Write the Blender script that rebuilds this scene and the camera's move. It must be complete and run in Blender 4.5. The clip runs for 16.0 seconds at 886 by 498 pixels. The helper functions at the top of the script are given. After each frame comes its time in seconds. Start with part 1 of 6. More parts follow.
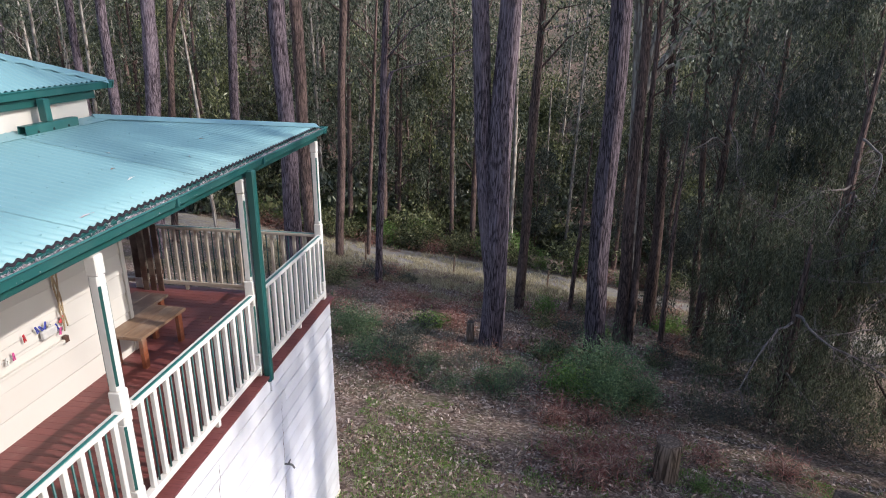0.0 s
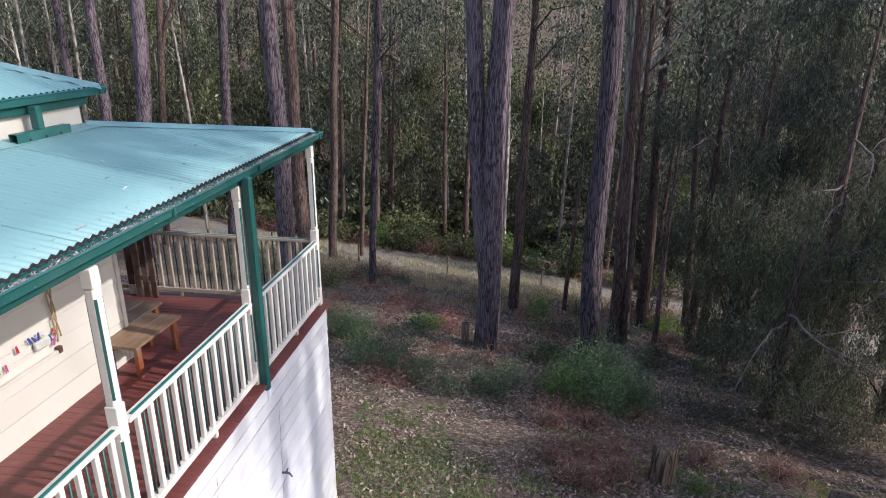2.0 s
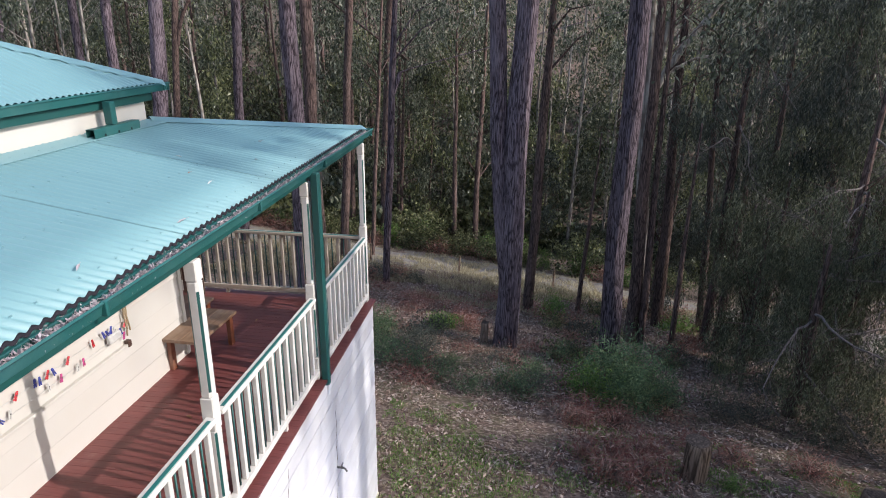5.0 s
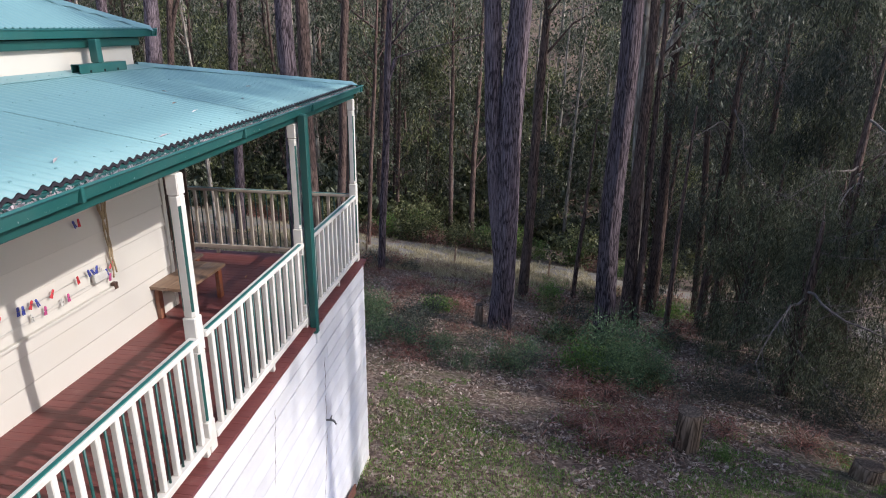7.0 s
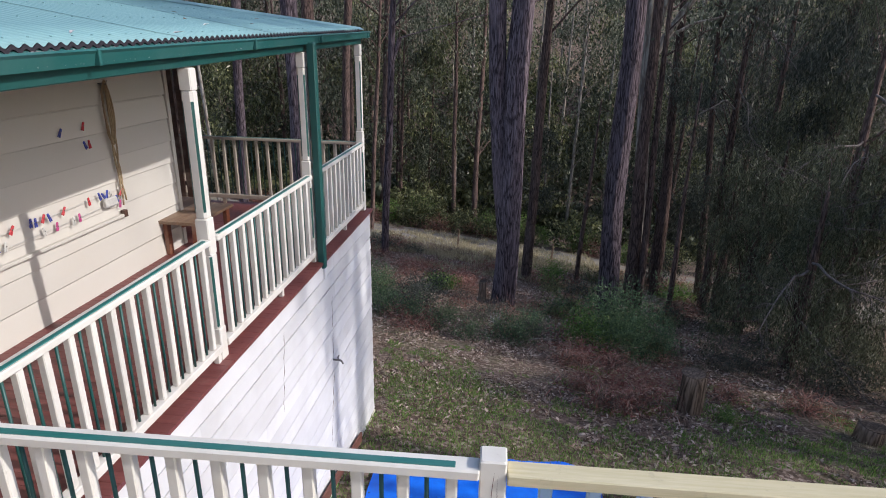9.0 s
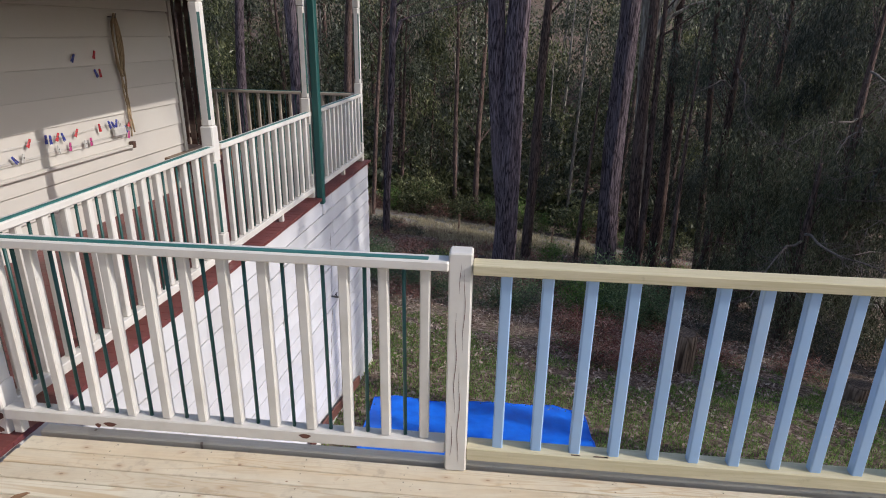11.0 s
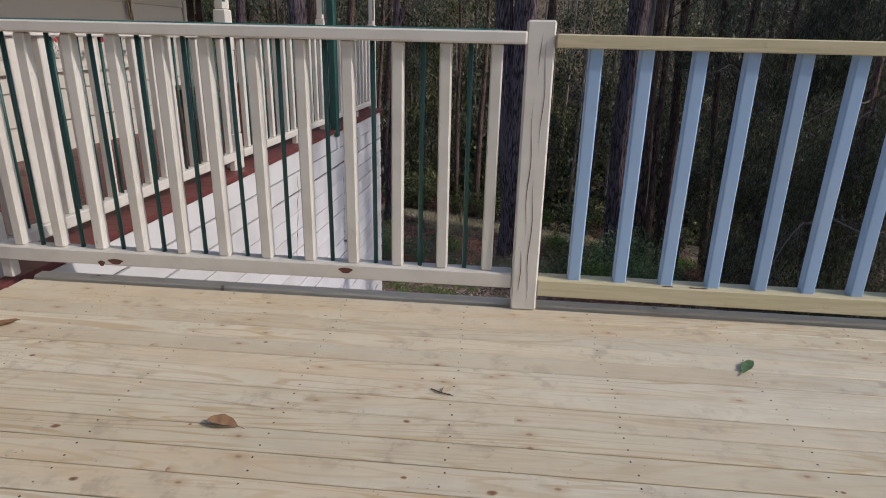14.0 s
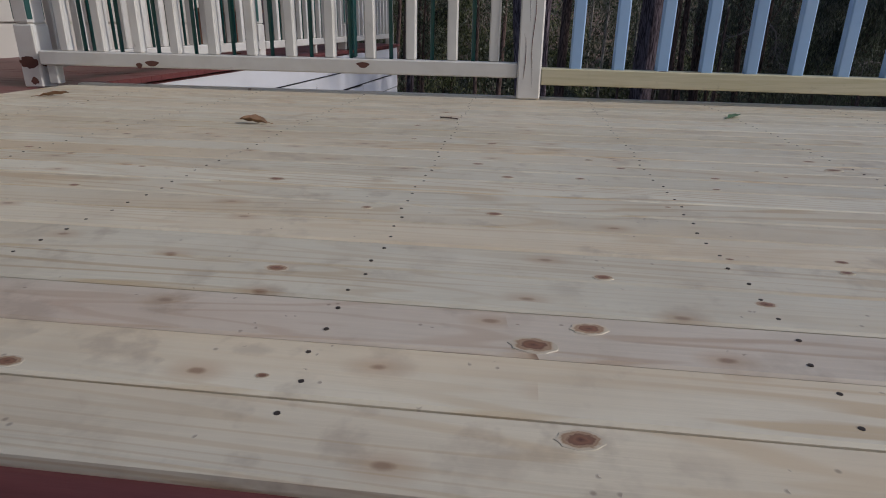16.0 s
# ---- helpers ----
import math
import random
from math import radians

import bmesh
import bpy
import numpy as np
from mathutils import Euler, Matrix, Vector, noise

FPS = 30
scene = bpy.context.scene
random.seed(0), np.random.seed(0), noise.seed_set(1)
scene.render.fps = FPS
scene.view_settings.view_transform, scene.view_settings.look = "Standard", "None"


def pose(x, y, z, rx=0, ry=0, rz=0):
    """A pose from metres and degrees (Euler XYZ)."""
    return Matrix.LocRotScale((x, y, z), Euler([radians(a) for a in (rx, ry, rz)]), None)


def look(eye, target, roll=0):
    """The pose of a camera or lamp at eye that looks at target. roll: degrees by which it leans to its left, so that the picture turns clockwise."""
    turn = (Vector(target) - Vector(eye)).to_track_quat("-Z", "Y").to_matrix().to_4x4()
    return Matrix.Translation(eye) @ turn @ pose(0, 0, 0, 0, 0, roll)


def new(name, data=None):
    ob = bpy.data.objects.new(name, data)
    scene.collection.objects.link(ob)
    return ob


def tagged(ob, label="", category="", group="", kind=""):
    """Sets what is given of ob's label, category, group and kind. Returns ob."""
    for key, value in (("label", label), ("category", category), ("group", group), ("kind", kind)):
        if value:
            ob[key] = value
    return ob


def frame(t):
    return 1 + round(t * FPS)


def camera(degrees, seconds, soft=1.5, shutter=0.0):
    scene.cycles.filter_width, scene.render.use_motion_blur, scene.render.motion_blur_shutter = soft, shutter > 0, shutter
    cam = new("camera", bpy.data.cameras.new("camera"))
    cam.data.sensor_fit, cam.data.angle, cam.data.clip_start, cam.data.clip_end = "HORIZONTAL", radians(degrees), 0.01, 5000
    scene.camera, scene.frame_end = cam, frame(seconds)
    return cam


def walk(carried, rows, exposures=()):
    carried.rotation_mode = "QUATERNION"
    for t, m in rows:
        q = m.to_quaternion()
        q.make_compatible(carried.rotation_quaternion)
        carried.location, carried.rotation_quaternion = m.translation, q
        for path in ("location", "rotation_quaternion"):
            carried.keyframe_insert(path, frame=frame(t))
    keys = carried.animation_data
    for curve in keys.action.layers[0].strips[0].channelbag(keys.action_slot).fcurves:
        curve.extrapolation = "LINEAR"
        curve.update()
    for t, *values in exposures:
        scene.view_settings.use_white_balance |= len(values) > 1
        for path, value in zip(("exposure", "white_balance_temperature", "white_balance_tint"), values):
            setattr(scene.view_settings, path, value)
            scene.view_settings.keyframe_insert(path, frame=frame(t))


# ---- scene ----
cam = camera(72.5, 16.0, soft=1.0)
PATH = [
    (0, (0.589, -1.286, 3.552), (0.406, 0.599, 2.91), 0.7),
    (0.5, (0.607, -1.27, 3.53), (0.445, 0.617, 2.889), 0.7),
    (1, (0.625, -1.265, 3.55), (0.467, 0.623, 2.909), 0.7),
    (1.5, (0.616, -1.249, 3.58), (0.459, 0.638, 2.937), 0.7),
    (2, (0.516, -1.225, 3.602), (0.358, 0.663, 2.96), 0.6),
    (2.5, (0.321, -1.18, 3.655), (0.162, 0.706, 3.011), 0.7),
    (3, (0.113, -1.117, 3.692), (-0.05, 0.769, 3.047), 0.8),
    (3.5, (-0.034, -1.129, 3.688), (-0.199, 0.757, 3.043), 0.8),
    (4, (-0.166, -1.203, 3.675), (-0.331, 0.683, 3.031), 0.8),
    (6.5, (-0.037, -1.455, 3.199), (-0.19, 0.433, 2.557), 0.7),
    (7, (-0.018, -1.495, 3.031), (-0.171, 0.391, 2.383), 0.9),
    (7.5, (-0.058, -1.537, 2.867), (-0.212, 0.348, 2.216), 0.9),
    (8, (-0.099, -1.592, 2.685), (-0.255, 0.292, 2.033), 1.0),
    (8.2, (-0.095, -1.605, 2.616), (-0.253, 0.279, 1.962), 0.9),
    (10.5, (0.101, -2.18, 2.031), (-0.063, -0.305, 1.354), 1.3),
    (11, (0.125, -2.26, 1.858), (-0.042, -0.386, 1.18), 1.1),
    (11.5, (0.114, -2.245, 1.737), (-0.052, -0.371, 1.057), 1.1),
    (12, (0.064, -2.184, 1.575), (-0.105, -0.312, 0.889), 0.9),
    (12.5, (0.006, -2.146, 1.441), (-0.166, -0.276, 0.751), 0.9),
    (13, (-0.067, -2.142, 1.295), (-0.243, -0.274, 0.601), 0.9),
    (13.5, (-0.102, -2.154, 1.157), (-0.286, -0.284, 0.47), 1.0),
    (14, (-0.13, -2.165, 0.971), (-0.29, -0.284, 0.313), 1.4),
    (14.5, (-0.072, -2.255, 0.828), (-0.274, -0.379, 0.166), 0.8),
    (15, (-0.058, -2.463, 0.648), (-0.258, -0.594, -0.036), 0.8),
    (15.5, (-0.054, -2.605, 0.482), (-0.258, -0.745, -0.225), 1.2),
    (16, (-0.044, -2.595, 0.289), (-0.257, -0.734, -0.413), 1.1),
]
# seconds, stops, kelvin, tint
EXPOSURES = [(0.0, 0.19, 6300, 12), (3.5, 0.15, 6300, 12), (8.0, -0.05, 6250, 12), (10.5, -0.3, 6350, 12), (12.5, -0.55, 6500, 12), (14.0, -0.78, 6600, 12), (15.0, -1.02, 6500, 12), (16.0, -1.22, 6100, 12)]
walk(cam, [(t, look(eye, target, roll)) for t, eye, target, roll in PATH], EXPOSURES)


# ---------- light ----------
SUN = Vector((1.0, -0.205, 0.69)).normalized()
world = bpy.data.worlds.new("sky")
scene.world = world
world.use_nodes = True
wn = world.node_tree.nodes
sky = wn.new("ShaderNodeTexSky")
sky.sky_type = "NISHITA"
sky.sun_disc = False
sky.sun_elevation = math.asin(SUN.z)
sky.sun_rotation = math.atan2(SUN.x, SUN.y)
sky.air_density, sky.dust_density, sky.ozone_density = 1.0, 1.5, 1.0
wn["Background"].inputs["Strength"].default_value = 0.23
world.node_tree.links.new(sky.outputs["Color"], wn["Background"].inputs["Color"])
sun_data = bpy.data.lights.new("sun", "SUN")
sun_data.energy, sun_data.angle, sun_data.color = 3.9, radians(0.6), (1.0, 0.95, 0.88)
sun = new("sun", sun_data)
sun.matrix_world = look(SUN * 60, (0, 0, 0))


# ---------- materials ----------
class Mat:
    """A small builder of node materials."""

    def __init__(self, name, rough=0.6, metallic=0.0, spec=0.5):
        self.m = bpy.data.materials.new(name)
        self.m.use_nodes = True
        self.t = self.m.node_tree
        self.b = self.t.nodes["Principled BSDF"]
        self.b.inputs["Roughness"].default_value = rough
        self.b.inputs["Metallic"].default_value = metallic
        self.b.inputs["Specular IOR Level"].default_value = spec
        self.co = None

    def n(self, kind, **inputs):
        node = self.t.nodes.new(kind)
        for k, v in inputs.items():
            node.inputs[k].default_value = v
        return node

    def link(self, a, b):
        self.t.links.new(a, b)

    def coords(self, scale=(1, 1, 1), shift=True, source="Object"):
        tc = self.n("ShaderNodeTexCoord")
        out = tc.outputs[source]
        if shift:
            info = self.n("ShaderNodeObjectInfo")
            mul = self.n("ShaderNodeVectorMath")
            mul.operation = "MULTIPLY"
            comb = self.n("ShaderNodeCombineXYZ")
            for k in range(3):
                self.link(info.outputs["Random"], comb.inputs[k])
            self.link(comb.outputs[0], mul.inputs[0])
            mul.inputs[1].default_value = (57.0, 91.0, 33.0)
            add = self.n("ShaderNodeVectorMath")
            add.operation = "ADD"
            self.link(out, add.inputs[0])
            self.link(mul.outputs[0], add.inputs[1])
            out = add.outputs[0]
        mp = self.n("ShaderNodeMapping")
        mp.inputs["Scale"].default_value = scale
        self.link(out, mp.inputs["Vector"])
        return mp.outputs[0]

    def noise(self, co, scale, detail=4.0, rough=0.55, dist=0.0):
        node = self.n("ShaderNodeTexNoise", Scale=scale, Detail=detail, Roughness=rough, Distortion=dist)
        self.link(co, node.inputs["Vector"])
        return node.outputs["Fac"]

    def voronoi(self, co, scale, feature="F1", out="Distance"):
        node = self.n("ShaderNodeTexVoronoi", Scale=scale)
        node.feature = feature
        node.voronoi_dimensions = "2D"
        self.link(co, node.inputs["Vector"])
        return node.outputs[out]

    def ramp(self, fac, stops):
        node = self.n("ShaderNodeValToRGB")
        el = node.color_ramp.elements
        while len(el) < len(stops):
            el.new(0.5)
        for e, (p, c) in zip(el, stops):
            e.position = p
            e.color = (*c, 1.0) if len(c) == 3 else c
        self.link(fac, node.inputs["Fac"])
        return node.outputs["Color"]

    def mix(self, fac, a, b, blend="MIX"):
        node = self.n("ShaderNodeMix")
        node.data_type, node.blend_type = "RGBA", blend
        for slot, v in ((0, fac), (6, a), (7, b)):
            if isinstance(v, (int, float)):
                node.inputs[slot].default_value = v
            elif isinstance(v, tuple):
                node.inputs[slot].default_value = (*v, 1.0)
            else:
                self.link(v, node.inputs[slot])
        return node.outputs[2]

    def math(self, op, a, b=0.0):
        node = self.n("ShaderNodeMath")
        node.operation = op
        for k, v in enumerate((a, b)):
            if isinstance(v, (int, float)):
                node.inputs[k].default_value = v
            else:
                self.link(v, node.inputs[k])
        return node.outputs[0]

    def random(self, lo=0.0, hi=1.0):
        info = self.n("ShaderNodeObjectInfo")
        node = self.n("ShaderNodeMapRange")
        node.inputs["To Min"].default_value, node.inputs["To Max"].default_value = lo, hi
        self.link(info.outputs["Random"], node.inputs["Value"])
        return node.outputs[0]

    def island(self, lo=0.0, hi=1.0):
        info = self.n("ShaderNodeNewGeometry")
        node = self.n("ShaderNodeMapRange")
        node.inputs["To Min"].default_value, node.inputs["To Max"].default_value = lo, hi
        self.link(info.outputs["Random Per Island"], node.inputs["Value"])
        return node.outputs[0]

    def bright(self, col, fac):
        node = self.n("ShaderNodeHueSaturation")
        self.link(col, node.inputs["Color"])
        if isinstance(fac, float):
            node.inputs["Value"].default_value = fac
        else:
            self.link(fac, node.inputs["Value"])
        return node.outputs[0]

    def color(self, c):
        if isinstance(c, tuple):
            self.b.inputs["Base Color"].default_value = (*c, 1.0)
        else:
            self.link(c, self.b.inputs["Base Color"])
        return self

    def rough(self, fac, lo, hi):
        node = self.n("ShaderNodeMapRange")
        node.inputs["To Min"].default_value, node.inputs["To Max"].default_value = lo, hi
        self.link(fac, node.inputs["Value"])
        self.link(node.outputs[0], self.b.inputs["Roughness"])
        return self

    def bump(self, height, strength=0.4, dist=0.01):
        node = self.n("ShaderNodeBump", Strength=strength, Distance=dist)
        self.link(height, node.inputs["Height"])
        self.link(node.outputs[0], self.b.inputs["Normal"])
        return self

    def thin(self, col, amount):
        """Let some light through, as leaves do."""
        tr = self.n("ShaderNodeBsdfTranslucent")
        self.link(col, tr.inputs["Color"])
        mx = self.n("ShaderNodeMixShader", Fac=amount)
        out = self.t.nodes["Material Output"]
        self.link(self.b.outputs[0], mx.inputs[1])
        self.link(tr.outputs[0], mx.inputs[2])
        self.link(mx.outputs[0], out.inputs["Surface"])
        return self


def painted(name, c, dirt, amount=0.25, rough=0.5, scale=3.0):
    k = Mat(name, rough)
    co = k.coords()
    big, fine = k.noise(co, scale, 5.0), k.noise(co, 60.0, 3.0)
    col = k.mix(k.math("MULTIPLY", k.ramp(big, [(0.45, (0, 0, 0)), (0.75, (1, 1, 1))]), amount), c, dirt)
    scuff = k.ramp(k.noise(k.coords((1, 1, 0.4)), 26.0, 6.0, 0.7), [(0.66, (0, 0, 0)), (0.74, (1, 1, 1))])
    col = k.mix(k.math("MULTIPLY", scuff, 0.55), col, dirt)
    col = k.bright(col, k.random(0.93, 1.05))
    k.color(col).rough(fine, rough - 0.1, rough + 0.15).bump(fine, 0.15, 0.002)
    return k.m


WHITE = painted("white_paint", (0.70, 0.665, 0.615), (0.38, 0.33, 0.27), 0.30, 0.45, 6.0)
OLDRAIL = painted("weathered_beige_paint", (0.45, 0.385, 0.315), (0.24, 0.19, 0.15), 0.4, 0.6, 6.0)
CREAM = painted("cream_wall_paint", (0.57, 0.535, 0.485), (0.55, 0.49, 0.41), 0.2, 0.55)
WALLWHITE = painted("weathered_white_paint", (0.70, 0.69, 0.70), (0.40, 0.37, 0.36), 0.35, 0.5, 1.6)
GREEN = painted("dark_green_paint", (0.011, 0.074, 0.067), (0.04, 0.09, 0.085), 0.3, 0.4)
# dark green of the rail strips with sky gloss mixed into the colour
SKYLIT_GREEN = painted("dark_green_strip_sky_sheen", (0.028, 0.15, 0.138), (0.12, 0.20, 0.19), 0.4, 0.4)
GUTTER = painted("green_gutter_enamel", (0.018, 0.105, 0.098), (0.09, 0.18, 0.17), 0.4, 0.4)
BLUE = painted("pale_blue_primer", (0.31, 0.46, 0.68), (0.42, 0.52, 0.64), 0.4, 0.6)


def roof_paint():
    k = Mat("teal_roof_enamel", 0.45)
    co = k.coords((0.5, 3.0, 1.0), shift=False)
    streak = k.noise(co, 4.0, 6.0, 0.65)
    spots = k.ramp(k.noise(k.coords(shift=False), 30.0, 5.0, 0.7), [(0.68, (0, 0, 0)), (0.74, (1, 1, 1))])
    col = k.ramp(streak, [(0.3, (0.178, 0.325, 0.345)), (0.7, (0.196, 0.348, 0.366))])
    col = k.mix(k.math("MULTIPLY", spots, 0.5), col, (0.24, 0.38, 0.38))
    k.color(k.bright(col, k.random(0.97, 1.03))).rough(streak, 0.38, 0.55)
    return k.m


def pine(name, c1, c2, knotc, fresh=0.0):
    k = Mat(name, 0.55, spec=0.35)
    co = k.coords((1, 1, 1))
    grain = k.noise(k.coords((1.2, 26, 26)), 3.0, 6.0, 0.65, 0.6)
    broad = k.noise(k.coords((0.6, 5, 5)), 1.6, 3.0)
    col = k.ramp(grain, [(0.28, c2), (0.62, c1)])
    col = k.mix(k.math("MULTIPLY", k.ramp(broad, [(0.4, (0, 0, 0)), (0.72, (1, 1, 1))]), 0.45), col, tuple(v * f for v, f in zip(c2, (0.98, 0.92, 0.80))))
    kd = k.voronoi(k.coords((1.0, 1.0, 0.001)), 4.6)
    gate = k.math("GREATER_THAN", k.noise(k.coords((1.0, 1.0, 0.001)), 3.1, 0.0), 0.58)
    core = k.math("MULTIPLY", k.ramp(kd, [(0.02, (1, 1, 1)), (0.045, (0, 0, 0))]), gate)
    ring = k.math("MULTIPLY", k.ramp(kd, [(0.04, (1, 1, 1)), (0.20, (0, 0, 0))]), gate)
    col = k.mix(k.math("MULTIPLY", ring, 0.5), col, tuple(v * 0.72 for v in c2))
    col = k.mix(k.math("MULTIPLY", core, 0.8), col, knotc)
    marks = k.ramp(k.noise(co, 17.0, 6.0, 0.7), [(0.60, (0, 0, 0)), (0.78, (1, 1, 1))])
    col = k.mix(k.math("MULTIPLY", marks, 0.45), col, (0.22, 0.17, 0.13))
    tint = k.random()
    col = k.mix(k.math("MULTIPLY", k.ramp(tint, [(0.80, (0, 0, 0)), (0.88, (1, 1, 1))]), 0.35), col, (0.52, 0.33, 0.24))
    col = k.bright(col, k.random(0.9, 1.06))
    k.color(col).rough(grain, 0.45, 0.7).bump(grain, 0.25, 0.003)
    return k.m


def deck_pine(name, pale, late, heart, heart_amount):
    """Dressed pine boards: growth rings drawn out along the board, knots, stains and scuffs."""
    k = Mat(name, 0.5, spec=0.4)
    co = k.coords()
    fine = k.noise(k.coords((2.0, 60, 60)), 3.0, 5.0, 0.6, 0.4)
    field = k.noise(k.coords((0.5, 6.0, 6.0)), 1.3, 2.5, 0.5, 0.5)
    ring = k.math("SINE", k.math("MULTIPLY", field, 95.0))
    late_amount = k.noise(k.coords((0.7, 4.0, 4.0)), 1.1, 2.0)
    fade = k.ramp(late_amount, [(0.40, (0.18, 0.18, 0.18)), (0.62, (0.95, 0.95, 0.95))])
    col = k.ramp(fine, [(0.3, tuple(v * 0.90 for v in pale)), (0.65, pale)])
    col = k.mix(k.math("MULTIPLY", k.ramp(ring, [(0.45, (0, 0, 0)), (0.92, (1, 1, 1))]), fade), col, late)
    warm = k.ramp(k.noise(k.coords((0.45, 3.0, 3.0)), 1.2, 3.0), [(0.45, (0, 0, 0)), (0.68, (1, 1, 1))])
    col = k.mix(k.math("MULTIPLY", warm, heart_amount), col, heart)
    # small knots with a brown halo
    kd = k.voronoi(k.coords((1.0, 1.9, 0.001)), 4.2)
    kd = k.math("ADD", kd, k.math("MULTIPLY", k.math("SUBTRACT", k.noise(co, 40.0, 3.0), 0.5), 0.05))
    gate = k.math("GREATER_THAN", k.noise(k.coords((1.0, 1.0, 0.001)), 3.1, 0.0), 0.50)
    halo = k.math("MULTIPLY", k.ramp(kd, [(0.03, (1, 1, 1)), (0.16, (0, 0, 0))]), gate)
    core_ = k.math("MULTIPLY", k.ramp(kd, [(0.018, (1, 1, 1)), (0.045, (0, 0, 0))]), gate)
    col = k.mix(k.math("MULTIPLY", halo, 0.50), col, (0.44, 0.26, 0.13))
    col = k.mix(k.math("MULTIPLY", core_, 0.65), col, (0.20, 0.10, 0.055))
    # scuffs, foot marks and specks of dirt
    place = k.ramp(k.noise(k.coords(), 4.2, 3.0), [(0.47, (0, 0, 0)), (0.60, (1, 1, 1))])
    scuff = k.ramp(k.noise(co, 16.0, 4.0, 0.6, 0.05), [(0.52, (0, 0, 0)), (0.66, (1, 1, 1))])
    col = k.mix(k.math("MULTIPLY", k.math("MULTIPLY", scuff, place), 0.42), col, (0.30, 0.225, 0.165))
    broad = k.ramp(k.noise(co, 6.0, 4.0, 0.6), [(0.42, (0, 0, 0)), (0.75, (1, 1, 1))])
    col = k.mix(k.math("MULTIPLY", broad, 0.30), col, (0.42, 0.335, 0.24))
    speck = k.math("MULTIPLY", k.ramp(k.voronoi(co, 46.0), [(0.05, (1, 1, 1)), (0.14, (0, 0, 0))]), k.math("GREATER_THAN", k.noise(co, 19.0, 3.0), 0.64))
    col = k.mix(k.math("MULTIPLY", speck, 0.55), col, (0.16, 0.10, 0.07))
    col = k.bright(col, k.random(0.90, 1.06))
    k.color(col).rough(fine, 0.27, 0.46).bump(fine, 0.22, 0.0025)
    return k.m


ROOFTEAL = roof_paint()
PINE = deck_pine("new_pine_decking", (0.735, 0.665, 0.525), (0.565, 0.435, 0.275), (0.655, 0.485, 0.295), 0.62)
PINKPINE = deck_pine("pink_heart_pine_decking", (0.685, 0.585, 0.47), (0.525, 0.39, 0.28), (0.60, 0.42, 0.315), 0.6)
GOLDPINE = deck_pine("honey_coloured_pine_decking", (0.70, 0.62, 0.47), (0.55, 0.42, 0.255), (0.62, 0.465, 0.28), 0.55)
RAILPINE = pine("treated_pine_rail", (0.62, 0.55, 0.38), (0.50, 0.44, 0.27), (0.22, 0.13, 0.07))
BEARER = pine("pale_weathered_bearer_timber", (0.80, 0.74, 0.64), (0.68, 0.61, 0.51), (0.2, 0.13, 0.1))


def red_deck():
    k = Mat("oxblood_deck_paint", 0.5)
    grain = k.noise(k.coords((1.5, 20, 20)), 3.0, 5.0, 0.6)
    worn = k.ramp(k.noise(k.coords(), 5.0, 6.0, 0.7), [(0.6, (0, 0, 0)), (0.78, (1, 1, 1))])
    col = k.ramp(grain, [(0.3, (0.125, 0.034, 0.032)), (0.7, (0.19, 0.058, 0.052))])
    col = k.mix(k.math("MULTIPLY", worn, 0.4), col, (0.26, 0.15, 0.13))
    k.color(k.bright(col, k.random(0.94, 1.05))).rough(grain, 0.4, 0.6).bump(grain, 0.25, 0.003)
    return k.m


REDDECK = red_deck()


def table_wood(name, c1, c2):
    k = Mat(name, 0.5)
    grain = k.noise(k.coords((1.5, 14, 14)), 3.0, 6.0, 0.6, 0.8)
    wear = k.ramp(k.noise(k.coords(), 4.0, 5.0), [(0.45, (0, 0, 0)), (0.7, (1, 1, 1))])
    col = k.mix(k.math("MULTIPLY", wear, 0.5), k.ramp(grain, [(0.3, c2), (0.7, c1)]), (0.34, 0.27, 0.21))
    k.color(col).bump(grain, 0.2, 0.002)
    return k.m


TABLETOP = table_wood("worn_varnished_timber", (0.25, 0.155, 0.095), (0.15, 0.085, 0.05))
TABLELEG = table_wood("red_brown_timber", (0.25, 0.075, 0.03), (0.16, 0.045, 0.02))
DARKTOP = table_wood("dark_worn_timber", (0.12, 0.075, 0.055), (0.07, 0.042, 0.032))
DARKWOOD = table_wood("dark_brown_joinery", (0.10, 0.05, 0.035), (0.055, 0.03, 0.022))


def bark(name, light, dark, scale, furrow=0.9, stretch=0.16):
    k = Mat(name, 0.9, spec=0.15)
    co = k.coords((1, 1, stretch))
    wob = k.n("ShaderNodeTexNoise", Scale=2.2, Detail=3.0)
    k.link(k.coords((1, 1, 0.5)), wob.inputs["Vector"])
    bent = k.mix(0.10, co, wob.outputs["Color"])
    cell = k.n("ShaderNodeTexVoronoi", Scale=scale)
    cell.feature = "DISTANCE_TO_EDGE"
    k.link(bent, cell.inputs["Vector"])
    edge = k.ramp(cell.outputs["Distance"], [(0.02, (0.34, 0.34, 0.34)), (0.22, (0.60, 0.60, 0.60))])
    rid = k.mix(0.45, edge, k.noise(co, scale * 1.6, 4.0, 0.6, 0.5))
    blot = k.noise(k.coords((1, 1, 0.35)), 1.7, 4.0)
    col = k.ramp(rid, [(0.41, dark), (0.52, tuple(v * 0.8 for v in light)), (0.62, tuple(v * 1.2 for v in light))])
    col = k.mix(k.math("MULTIPLY", k.ramp(blot, [(0.5, (0, 0, 0)), (0.75, (1, 1, 1))]), 0.45), col, tuple(v * 1.45 for v in light))
    k.color(k.bright(col, k.random(0.8, 1.2))).bump(rid, furrow, 0.06)
    return k.m


